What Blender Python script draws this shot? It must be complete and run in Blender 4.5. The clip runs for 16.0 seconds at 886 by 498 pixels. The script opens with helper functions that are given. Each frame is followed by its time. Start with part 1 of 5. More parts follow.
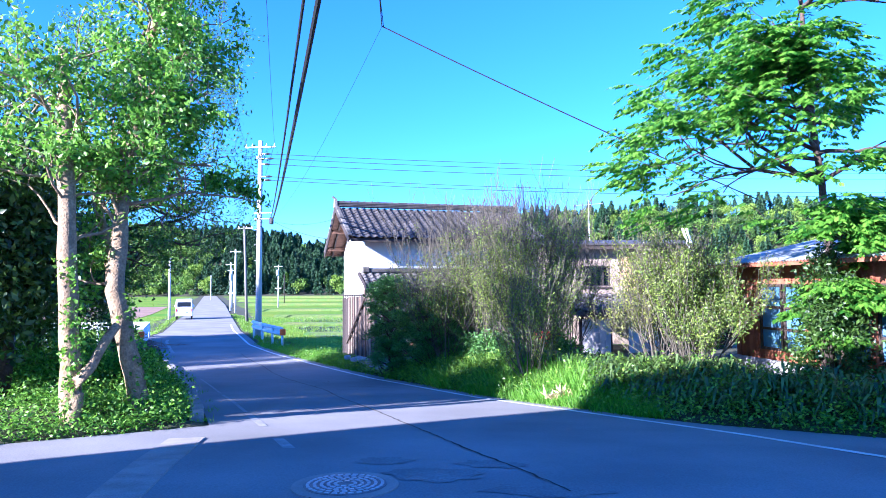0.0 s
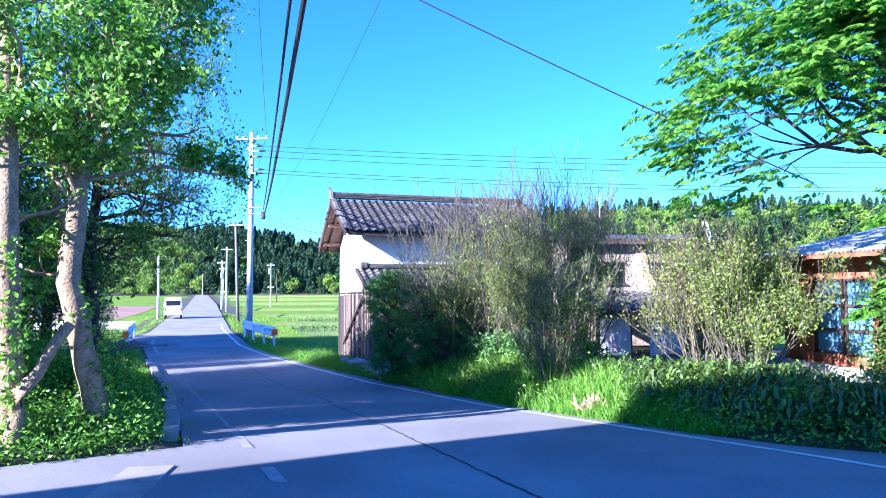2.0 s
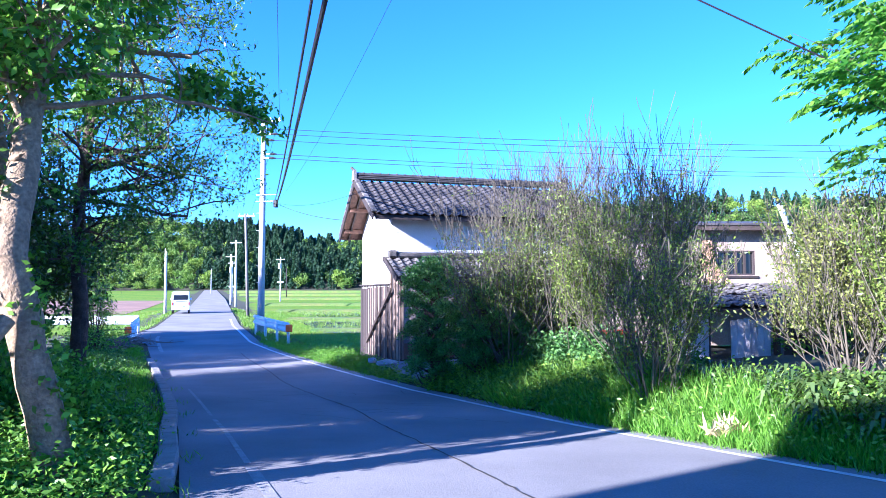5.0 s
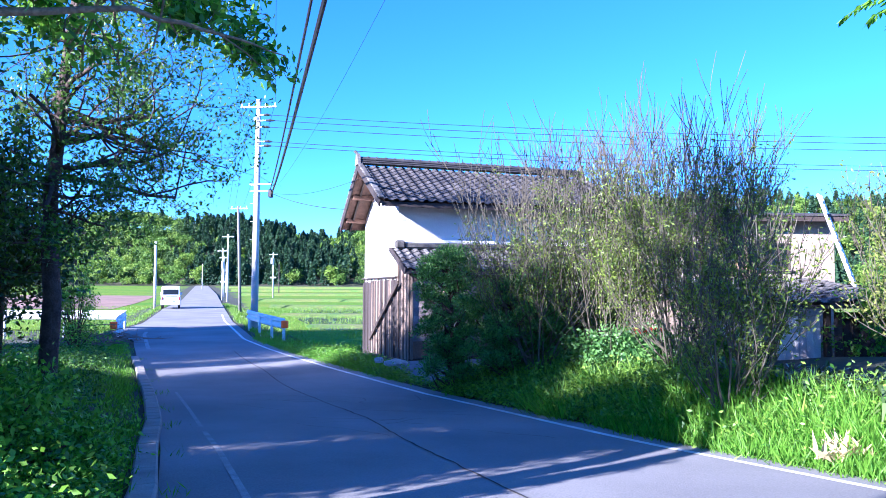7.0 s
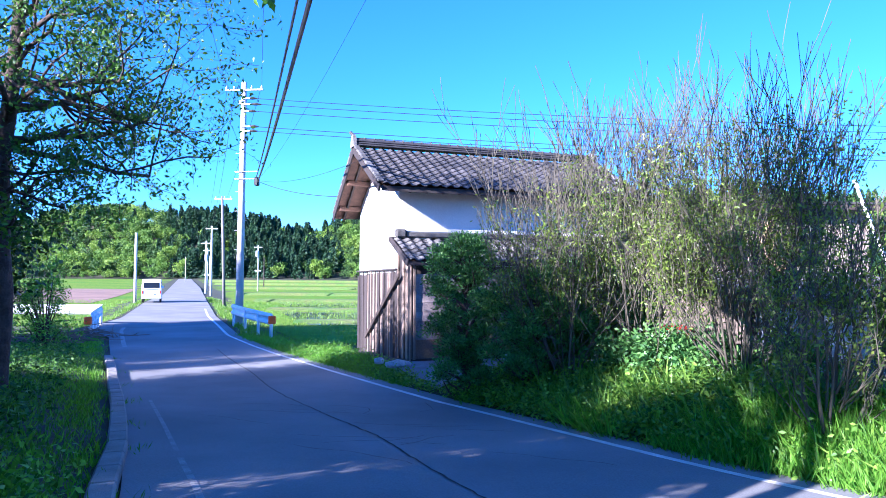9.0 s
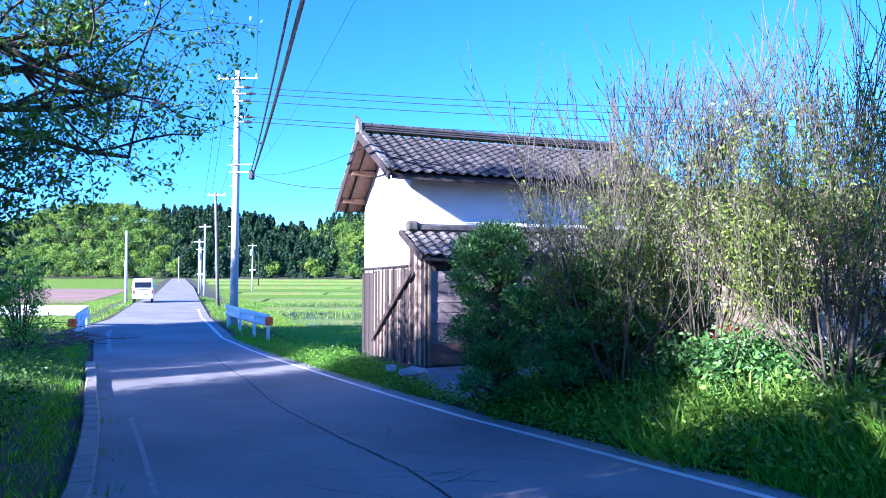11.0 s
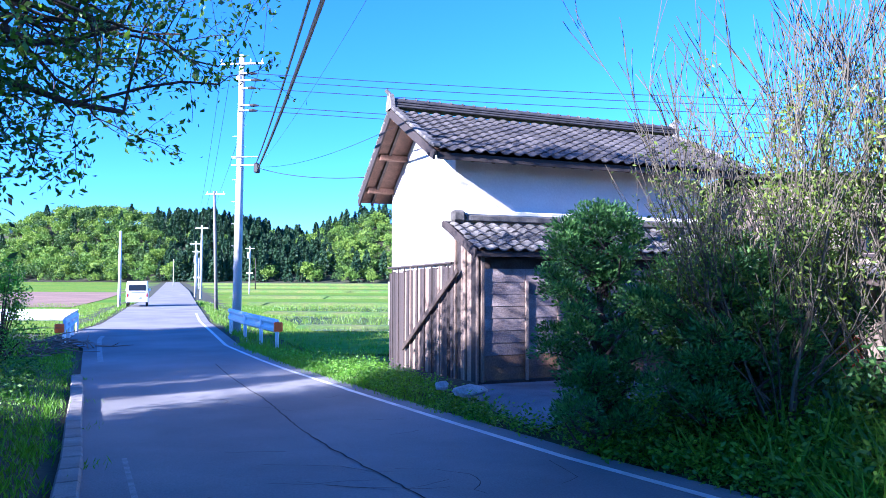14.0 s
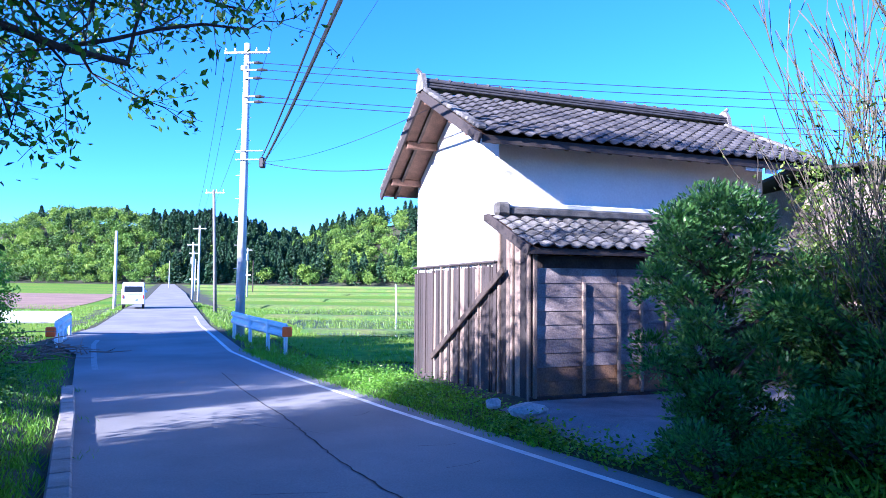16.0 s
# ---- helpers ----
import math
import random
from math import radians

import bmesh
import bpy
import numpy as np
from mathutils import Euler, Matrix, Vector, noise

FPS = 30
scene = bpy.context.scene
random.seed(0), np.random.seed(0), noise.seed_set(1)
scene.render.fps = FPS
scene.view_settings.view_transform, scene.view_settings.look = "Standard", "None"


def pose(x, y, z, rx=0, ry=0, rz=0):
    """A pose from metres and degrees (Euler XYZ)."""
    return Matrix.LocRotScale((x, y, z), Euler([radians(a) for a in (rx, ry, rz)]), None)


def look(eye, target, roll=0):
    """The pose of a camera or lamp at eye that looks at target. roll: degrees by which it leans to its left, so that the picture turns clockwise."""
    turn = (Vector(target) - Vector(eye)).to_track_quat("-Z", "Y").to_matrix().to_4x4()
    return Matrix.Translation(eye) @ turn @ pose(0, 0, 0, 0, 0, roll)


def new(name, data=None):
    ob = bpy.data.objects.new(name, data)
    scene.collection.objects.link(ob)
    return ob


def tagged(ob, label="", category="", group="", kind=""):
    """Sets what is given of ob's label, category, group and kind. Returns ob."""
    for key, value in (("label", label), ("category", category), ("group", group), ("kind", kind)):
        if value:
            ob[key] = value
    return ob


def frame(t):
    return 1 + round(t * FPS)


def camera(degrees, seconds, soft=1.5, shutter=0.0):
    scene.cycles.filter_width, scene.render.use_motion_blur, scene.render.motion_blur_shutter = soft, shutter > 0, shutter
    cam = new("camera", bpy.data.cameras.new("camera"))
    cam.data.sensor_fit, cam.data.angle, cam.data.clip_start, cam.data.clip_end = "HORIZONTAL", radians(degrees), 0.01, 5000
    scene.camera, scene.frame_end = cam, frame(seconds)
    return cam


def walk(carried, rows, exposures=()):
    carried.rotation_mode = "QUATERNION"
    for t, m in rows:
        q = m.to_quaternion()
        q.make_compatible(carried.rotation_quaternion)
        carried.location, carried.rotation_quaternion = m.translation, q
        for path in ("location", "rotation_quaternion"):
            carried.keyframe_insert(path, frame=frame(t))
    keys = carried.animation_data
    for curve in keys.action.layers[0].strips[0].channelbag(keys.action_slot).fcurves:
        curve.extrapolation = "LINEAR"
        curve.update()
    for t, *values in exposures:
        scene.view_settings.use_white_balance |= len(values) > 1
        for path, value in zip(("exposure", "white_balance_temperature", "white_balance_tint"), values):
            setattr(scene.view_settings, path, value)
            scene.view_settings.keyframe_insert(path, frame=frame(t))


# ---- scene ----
cam = camera(66.0, 16.0, soft=0.6)
PATH = [
    (0, (2.595, 3.851, 1.419), (2.346, 5.832, 1.528), -0.5),
    (0.5, (2.471, 4.229, 1.399), (2.225, 6.21, 1.509), -0.5),
    (1, (2.319, 4.616, 1.386), (2.08, 6.599, 1.496), -0.5),
    (1.5, (2.2, 5.011, 1.363), (1.965, 6.994, 1.474), -0.4),
    (2, (2.055, 5.377, 1.334), (1.826, 7.361, 1.442), -0.4),
    (2.5, (1.903, 5.772, 1.338), (1.676, 7.757, 1.443), -0.5),
    (3, (1.741, 6.225, 1.312), (1.508, 8.209, 1.417), -0.4),
    (3.5, (1.525, 6.635, 1.268), (1.293, 8.619, 1.375), -0.4),
    (4, (1.34, 7.021, 1.259), (1.099, 9.004, 1.362), -0.3),
    (4.5, (1.112, 7.442, 1.247), (0.863, 9.424, 1.344), -0.3),
    (5, (0.872, 7.834, 1.197), (0.62, 9.816, 1.294), -0.2),
    (7.5, (0.002, 9.685, 1.086), (-0.217, 11.671, 1.169), 0.2),
    (8, (-0.159, 10.061, 1.094), (-0.366, 12.048, 1.17), 0.1),
    (8.5, (-0.312, 10.436, 1.087), (-0.51, 12.424, 1.158), 0.0),
    (9, (-0.489, 10.819, 1.052), (-0.676, 12.809, 1.123), 0.3),
    (11.5, (-1.29, 12.672, 1.002), (-1.456, 14.664, 1.068), -0.0),
    (12, (-1.494, 13.045, 0.976), (-1.656, 15.037, 1.042), -0.0),
    (12.5, (-1.671, 13.427, 0.94), (-1.832, 15.42, 1.008), -0.0),
    (13, (-1.882, 13.78, 0.939), (-2.043, 15.772, 1.01), -0.1),
    (13.5, (-2.149, 14.145, 0.928), (-2.307, 16.137, 1.004), -0.0),
    (14, (-2.349, 14.494, 0.893), (-2.505, 16.487, 0.973), 0.2),
    (14.5, (-2.583, 14.834, 0.887), (-2.737, 16.826, 0.969), 0.1),
    (15, (-2.788, 15.193, 0.895), (-2.94, 17.185, 0.979), 0.1),
    (15.5, (-3.012, 15.601, 0.87), (-3.16, 17.594, 0.957), 0.3),
    (16, (-3.228, 15.937, 0.838), (-3.372, 17.929, 0.928), 0.5),
]
walk(cam, [(t, look(eye, target, roll)) for t, eye, target, roll in PATH], ((0.0, 2.80, 3890, 25), (5.0, 2.75, 3890, 25), (9.0, 2.68, 3890, 25), (16.0, 2.68, 3890, 25)))

# ---- light ----
SUN_AZ, SUN_EL = 225.0, 21.0
world = bpy.data.worlds.new("world")
scene.world = world
world.use_nodes = True
wn = world.node_tree.nodes
sky = wn.new("ShaderNodeTexSky")
sky.sky_type, sky.sun_disc = "NISHITA", False
sky.sun_elevation, sky.sun_rotation = radians(SUN_EL), radians(SUN_AZ)
sky.altitude = 1500
sky.air_density, sky.dust_density, sky.ozone_density = 1.0, 0.0, 4.0
world.node_tree.links.new(sky.outputs[0], wn["Background"].inputs[0])
wn["Background"].inputs[1].default_value = 0.0455
sun = new("sun", bpy.data.lights.new("sun", "SUN"))
sun.data.energy, sun.data.angle, sun.data.color = 5.0, radians(0.6), (1.0, 0.68, 0.36)
sun_from = Vector((math.sin(radians(SUN_AZ)) * math.cos(radians(SUN_EL)), math.cos(radians(SUN_AZ)) * math.cos(radians(SUN_EL)), math.sin(radians(SUN_EL))))
sun.matrix_world = look(sun_from * 50, (0, 0, 0))


# ---- materials ----
def material(name, colour, rough=0.8, spread=0.25, scale=4.0, bump=0.3, fine=60.0, metal=0.0, tint=None, island=0.0, per_object=0.0, coords="Object"):
    """Base colour varied at two scales, towards tint in patches; relief from the fine grain."""
    m = bpy.data.materials.new(name)
    m.use_nodes = True
    n, l = m.node_tree.nodes, m.node_tree.links
    b = n["Principled BSDF"]
    tc = n.new("ShaderNodeTexCoord")
    big, small = n.new("ShaderNodeTexNoise"), n.new("ShaderNodeTexNoise")
    big.inputs["Scale"].default_value, small.inputs["Scale"].default_value = scale, fine
    big.inputs["Detail"].default_value, small.inputs["Detail"].default_value = 6, 4
    for t in (big, small):
        if coords == "World":
            geo = n.new("ShaderNodeNewGeometry")
            l.new(geo.outputs["Position"], t.inputs["Vector"])
        else:
            l.new(tc.outputs[coords], t.inputs["Vector"])
    ramp = n.new("ShaderNodeValToRGB")
    ramp.color_ramp.elements[0].position, ramp.color_ramp.elements[1].position = 0.3, 0.72
    low = tuple(c * (1 - spread) for c in colour) if tint is None else tint
    high = tuple(min(1, c * (1 + spread)) for c in colour) if tint is None else colour
    ramp.color_ramp.elements[0].color, ramp.color_ramp.elements[1].color = (*low, 1), (*high, 1)
    l.new(big.outputs["Fac"], ramp.inputs["Fac"])
    col = ramp.outputs["Color"]
    mul = n.new("ShaderNodeMix")
    mul.data_type, mul.blend_type = "RGBA", "MULTIPLY"
    mul.inputs["Factor"].default_value = 1.0
    grain = n.new("ShaderNodeMapRange")
    grain.inputs["From Min"].default_value, grain.inputs["From Max"].default_value = 0.25, 0.75
    grain.inputs["To Min"].default_value, grain.inputs["To Max"].default_value = 1 - spread, 1 + spread * 0.6
    l.new(small.outputs["Fac"], grain.inputs["Value"])
    l.new(col, mul.inputs[6])
    l.new(grain.outputs[0], mul.inputs[7])
    col = mul.outputs[2]
    for amount, source in ((island, "island"), (per_object, "object")):
        if amount:
            node = n.new("ShaderNodeNewGeometry") if source == "island" else n.new("ShaderNodeObjectInfo")
            out = node.outputs["Random Per Island"] if source == "island" else node.outputs["Random"]
            mr = n.new("ShaderNodeMapRange")
            mr.inputs["To Min"].default_value, mr.inputs["To Max"].default_value = 1 - amount, 1 + amount
            l.new(out, mr.inputs["Value"])
            mx = n.new("ShaderNodeMix")
            mx.data_type, mx.blend_type = "RGBA", "MULTIPLY"
            mx.inputs["Factor"].default_value = 1.0
            l.new(col, mx.inputs[6])
            l.new(mr.outputs[0], mx.inputs[7])
            col = mx.outputs[2]
    l.new(col, b.inputs["Base Color"])
    b.inputs["Roughness"].default_value, b.inputs["Metallic"].default_value = rough, metal
    if bump:
        bp = n.new("ShaderNodeBump")
        bp.inputs["Strength"].default_value, bp.inputs["Distance"].default_value = bump, 0.02
        l.new(small.outputs["Fac"], bp.inputs["Height"])
        l.new(bp.outputs[0], b.inputs["Normal"])
    return m


def leaf_material(name, dark, light, through_light=0.35, rough=0.45):
    """Leaves: each its own green between two tones, letting some light through."""
    m = bpy.data.materials.new(name)
    m.use_nodes = True
    n, l = m.node_tree.nodes, m.node_tree.links
    b, out = n["Principled BSDF"], n["Material Output"]
    geo = n.new("ShaderNodeNewGeometry")
    ramp = n.new("ShaderNodeValToRGB")
    ramp.color_ramp.elements[0].color, ramp.color_ramp.elements[1].color = (*dark, 1), (*light, 1)
    l.new(geo.outputs["Random Per Island"], ramp.inputs["Fac"])
    l.new(ramp.outputs["Color"], b.inputs["Base Color"])
    b.inputs["Roughness"].default_value = rough
    tr = n.new("ShaderNodeBsdfTranslucent")
    bright = n.new("ShaderNodeMix")
    bright.data_type, bright.blend_type = "RGBA", "MULTIPLY"
    bright.inputs["Factor"].default_value = 1.0
    l.new(ramp.outputs["Color"], bright.inputs[6])
    bright.inputs[7].default_value = (1.5, 1.5, 0.5, 1)
    l.new(bright.outputs[2], tr.inputs["Color"])
    mix = n.new("ShaderNodeMixShader")
    mix.inputs[0].default_value = through_light
    l.new(b.outputs[0], mix.inputs[1])
    l.new(tr.outputs[0], mix.inputs[2])
    l.new(mix.outputs[0], out.inputs["Surface"])
    return m


ASPHALT = material("asphalt", (0.235, 0.235, 0.235), 0.95, 0.2, 0.5, 0.2, 60, coords="World")
ASPHALT.node_tree.nodes["Principled BSDF"].inputs["Specular IOR Level"].default_value = 0.12
ASPHALT_SEAL = material("crack_sealant", (0.075, 0.073, 0.07), 0.97, 0.3, 6, 0.2, coords="World")
CONCRETE = material("concrete", (0.27, 0.255, 0.23), 0.9, 0.22, 3, 0.4, 70, coords="World", per_object=0.08)
ASPHALT_SEAL.node_tree.nodes["Principled BSDF"].inputs["Specular IOR Level"].default_value = 0.05
APRON = material("stained_concrete", (0.21, 0.20, 0.20), 0.9, 0.35, 1.5, 0.4, 60, coords="World")
POLE_CONCRETE = material("pole_concrete", (0.55, 0.55, 0.54), 0.8, 0.12, 2, 0.15, 60)
PLASTER = material("lime_plaster", (0.76, 0.75, 0.72), 0.9, 0.07, 1.3, 0.25, 25, coords="World")
OLD_PLASTER = material("weathered_plaster", (0.34, 0.28, 0.21), 0.95, 0.35, 1.5, 0.4, 25, coords="World")
MUD_WALL = material("mud_wall", (0.50, 0.33, 0.18), 0.95, 0.25, 3, 0.5, 30, coords="World")
ROOF_TILE = material("fired_roof_tile", (0.068, 0.064, 0.062), 0.65, 0.35, 5, 0.3, 50, per_object=0.35)
TILE_OLD = material("lichen_roof_tile", (0.125, 0.12, 0.11), 0.85, 0.5, 6, 0.4, 50, per_object=0.4)
WOOD_GREY = material("weathered_board", (0.048, 0.037, 0.033), 0.85, 0.4, 4, 0.5, 40, tint=(0.04, 0.033, 0.03), per_object=0.4)
CLAPBOARD = material("grey_clapboard", (0.34, 0.29, 0.26), 0.85, 0.35, 3, 0.4, 40, tint=(0.15, 0.12, 0.11), per_object=0.3)
RUSTY_BOARD = material("rust_stained_board", (0.34, 0.19, 0.07), 0.85, 0.4, 2.5, 0.4, 40, tint=(0.13, 0.10, 0.085), per_object=0.2)
WOOD_TAN = material("pale_board", (0.26, 0.20, 0.14), 0.85, 0.3, 4, 0.4, 40, tint=(0.22, 0.17, 0.13), per_object=0.3)
WOOD_BROWN = material("soffit_board", (0.145, 0.082, 0.05), 0.8, 0.3, 5, 0.4, 40, per_object=0.3)
WOOD_DARK = material("dark_timber", (0.06, 0.045, 0.035), 0.85, 0.35, 5, 0.4, 40)
WOOD_RED = material("red_brown_timber", (0.34, 0.12, 0.05), 0.8, 0.3, 4, 0.4, 40, per_object=0.2)
BARK = material("bark", (0.33, 0.25, 0.14), 0.95, 0.45, 9, 0.9, 35, tint=(0.20, 0.15, 0.08), coords="World")
BARK_DARK = material("dark_bark", (0.075, 0.055, 0.04), 0.95, 0.4, 7, 0.8, 35, coords="World")
TWIG = material("willow_twig", (0.10, 0.09, 0.06), 0.8, 0.3, 5, 0.2, 30, island=0.35, coords="World")
PAINT_WHITE = material("white_road_paint", (0.80, 0.80, 0.78), 0.7, 0.2, 2.5, 0.2, 70, tint=(0.50, 0.50, 0.49), coords="World")
PAINT_WORN = material("worn_road_paint", (0.36, 0.36, 0.355), 0.8, 0.3, 7, 0.2, 70, tint=(0.22, 0.22, 0.22), coords="World")
IRON = material("cast_iron", (0.16, 0.15, 0.15), 0.5, 0.3, 9, 0.4, 60, metal=0.5)
RAIL_WHITE = material("white_rail_paint", (0.72, 0.74, 0.74), 0.4, 0.08, 3, 0.05, 40)
ORANGE = material("orange_reflector", (0.85, 0.16, 0.02), 0.3, 0.1, 5, 0.0)
VAN_WHITE = material("white_car_paint", (0.80, 0.80, 0.80), 0.25, 0.03, 2, 0.0)
DARK_GLASS = material("tinted_glass", (0.015, 0.017, 0.02), 0.08, 0.1, 2, 0.0)
RUBBER = material("rubber", (0.02, 0.02, 0.02), 0.8, 0.2, 5, 0.1)
RED_LENS = material("red_lamp_lens", (0.4, 0.02, 0.02), 0.3, 0.1, 5, 0.0)
METAL_GREY = material("galvanised_steel", (0.45, 0.46, 0.47), 0.45, 0.15, 3, 0.1, 40, metal=0.7)
ALUMINIUM = material("aluminium", (0.75, 0.76, 0.78), 0.35, 0.1, 3, 0.05, 40, metal=0.6)
ROOF_METAL = material("corrugated_sheet", (0.42, 0.46, 0.50), 0.4, 0.25, 2, 0.15, 30, metal=0.4)
ROOF_DARK = material("dark_sheet_roof", (0.07, 0.065, 0.06), 0.6, 0.35, 3, 0.3, 30)
WIRE = material("black_cable", (0.015, 0.015, 0.018), 0.6, 0.1, 5, 0.0)
RED_PLASTIC = material("red_plastic", (0.75, 0.07, 0.03), 0.45, 0.15, 4, 0.05)
BLUE_SHEET = material("pale_blue_sheet", (0.13, 0.26, 0.42), 0.6, 0.2, 2, 0.1)
POLE_OLD = material("grey_pole", (0.17, 0.165, 0.155), 0.85, 0.25, 3, 0.3, 40)
STONE = material("granite_stone", (0.40, 0.39, 0.38), 0.85, 0.3, 5, 0.6, 30)
WATER = material("paddy_water", (0.10, 0.11, 0.10), 0.06, 0.2, 0.3, 0.02, 3, coords="World")
GROUND = material("grassy_earth", (0.038, 0.055, 0.012), 0.95, 0.35, 0.3, 0.9, 9, tint=(0.05, 0.043, 0.024), coords="World")
FIELD_GREEN = material("field_grass", (0.10, 0.22, 0.010), 0.95, 0.4, 0.10, 0.9, 2.2, tint=(0.19, 0.25, 0.02), coords="World")
FIELD_GREEN.node_tree.nodes["Principled BSDF"].inputs["Specular IOR Level"].default_value = 0.08
FIELD_BROWN = material("tilled_earth", (0.22, 0.14, 0.085), 0.95, 0.25, 0.2, 0.8, 3, coords="World")
LEAF_SPRING = leaf_material("spring_leaf", (0.04, 0.105, 0.006), (0.25, 0.45, 0.03), 0.4)
# shade of grove and thickets is put into this leaf colour
LEAF_SHADE_TONE = leaf_material("shade_toned_leaf", (0.013, 0.036, 0.004), (0.075, 0.135, 0.012), 0.15)
LEAF_BRIGHT = leaf_material("broad_leaf", (0.03, 0.11, 0.004), (0.20, 0.38, 0.012), 0.45)
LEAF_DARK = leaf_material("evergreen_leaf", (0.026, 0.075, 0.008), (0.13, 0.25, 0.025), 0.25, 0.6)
LEAF_EVERGREEN = leaf_material("waxy_evergreen_leaf", (0.026, 0.078, 0.016), (0.165, 0.32, 0.055), 0.2, 0.45)
LEAF_WILLOW = leaf_material("willow_leaf", (0.055, 0.095, 0.010), (0.25, 0.33, 0.035), 0.35)
# spring leaf again, darker: canopy shade is put into its colour
LEAF_HALF_SHADE = leaf_material("half_shade_leaf", (0.025, 0.065, 0.006), (0.16, 0.29, 0.02), 0.35)
LEAF_REED = leaf_material("dry_reed", (0.08, 0.10, 0.015), (0.27, 0.30, 0.05), 0.35, 0.6)
GRASS = leaf_material("grass_blade", (0.08, 0.18, 0.005), (0.22, 0.42, 0.012), 0.4)
GRASS_FIELD = leaf_material("field_blade", (0.09, 0.19, 0.008), (0.22, 0.34, 0.02), 0.4)
SASA = leaf_material("bamboo_grass_leaf", (0.022, 0.05, 0.009), (0.12, 0.18, 0.035), 0.2, 0.4)
DRY = leaf_material("dry_leaf", (0.42, 0.33, 0.16), (0.62, 0.52, 0.28), 0.2, 0.8)
FAR_BROAD = leaf_material("hill_broadleaf", (0.08, 0.155, 0.008), (0.15, 0.25, 0.016), 0.25, 0.7)
FAR_LIGHT = leaf_material("hill_young_leaf", (0.13, 0.21, 0.01), (0.21, 0.31, 0.02), 0.25, 0.7)
FAR_DEEP = leaf_material("hill_deep_leaf", (0.03, 0.07, 0.005), (0.065, 0.125, 0.012), 0.2, 0.7)
WEED = leaf_material("weed_leaf", (0.045, 0.125, 0.008), (0.27, 0.42, 0.025), 0.35)
FAR_CONIFER = leaf_material("hill_conifer", (0.010, 0.035, 0.012), (0.035, 0.085, 0.024), 0.1, 0.7)


# ---- geometry helpers ----
class Geo:
    """Gathers the vertices and faces of one mesh."""

    def __init__(self):
        self.v, self.f = [], []

    def add(self, verts, faces):
        k = len(self.v)
        self.v.extend(tuple(p) for p in verts)
        self.f.extend(tuple(i + k for i in f) for f in faces)
        return self

    def box(self, x0, x1, y0, y1, z0, z1, m=None, bevel=0.0):
        b = min(bevel, (x1 - x0) / 3, (y1 - y0) / 3, (z1 - z0) / 3)
        if b <= 0:
            p = [Vector((x, y, z)) for x in (x0, x1) for y in (y0, y1) for z in (z0, z1)]
            fs = [(0, 1, 3, 2), (4, 6, 7, 5), (0, 4, 5, 1), (2, 3, 7, 6), (0, 2, 6, 4), (1, 5, 7, 3)]
        else:
            p, fs = [], []
            for z, q in ((z0, b), (z0 + b, 0), (z1 - b, 0), (z1, b)):
                p += [Vector(c) for c in ((x0 + q, y0 + b, z), (x0 + b, y0 + q, z), (x1 - b, y0 + q, z), (x1 - q, y0 + b, z), (x1 - q, y1 - b, z), (x1 - b, y1 - q, z), (x0 + b, y1 - q, z), (x0 + q, y1 - b, z))]
            for r in range(3):
                fs += [(8 * r + i, 8 * r + (i + 1) % 8, 8 * r + 8 + (i + 1) % 8, 8 * r + 8 + i) for i in range(8)]
            fs += [tuple(range(7, -1, -1)), tuple(range(24, 32))]
        return self.add([m @ q for q in p] if m else p, fs)

    def tube(self, pts, radii, n=6, cap=True):
        pts = [Vector(p) for p in pts]
        if not hasattr(radii, "__len__"):
            radii = [radii] * len(pts)
        k = len(self.v)
        for i, p in enumerate(pts):
            d = (pts[min(i + 1, len(pts) - 1)] - pts[max(i - 1, 0)]).normalized()
            a = d.cross(Vector((0.31, 0.87, 0.38)) if abs(d.z) > 0.9 else Vector((0, 0, 1))).normalized()
            b = d.cross(a)
            for j in range(n):
                w = 2 * math.pi * j / n
                self.v.append(tuple(p + (a * math.cos(w) + b * math.sin(w)) * radii[i]))
        for i in range(len(pts) - 1):
            for j in range(n):
                self.f.append((k + i * n + j, k + i * n + (j + 1) % n, k + (i + 1) * n + (j + 1) % n, k + (i + 1) * n + j))
        if cap:
            self.f.append(tuple(k + j for j in range(n))[::-1])
            self.f.append(tuple(k + (len(pts) - 1) * n + j for j in range(n)))
        return self

    def beam(self, a, b, w, h, bevel=0.0):
        """A bar of section w x h from a to b."""
        a, b = Vector(a), Vector(b)
        m = Matrix.Translation(a) @ (b - a).to_track_quat("X", "Z").to_matrix().to_4x4()
        return self.box(0, (b - a).length, -w / 2, w / 2, -h / 2, h / 2, m, bevel)

    def extrude(self, profile, offset):
        """A closed outline pushed along an offset."""
        o, n = Vector(offset), len(profile)
        p = [Vector(q) for q in profile]
        return self.add(p + [q + o for q in p], [tuple(range(n))[::-1], tuple(range(n, 2 * n))] + [(i, (i + 1) % n, n + (i + 1) % n, n + i) for i in range(n)])

    def mesh(self, name, mat, smooth=False):
        me = bpy.data.meshes.new(name)
        me.from_pydata(self.v, [], self.f)
        me.materials.append(mat)
        if smooth:
            me.polygons.foreach_set("use_smooth", [True] * len(me.polygons))
        return me

    def obj(self, name, mat, parent=None, label="", smooth=False, m=None):
        ob = new(name, self.mesh(name, mat, smooth))
        ob.parent = parent
        if m is not None:
            ob.matrix_basis = m
        return tagged(ob, label) if label else ob


def group_at(name, m, label, category, group=""):
    e = new(name)
    e.empty_display_size = 0.2
    e.matrix_basis = m
    return tagged(e, label, category, group)


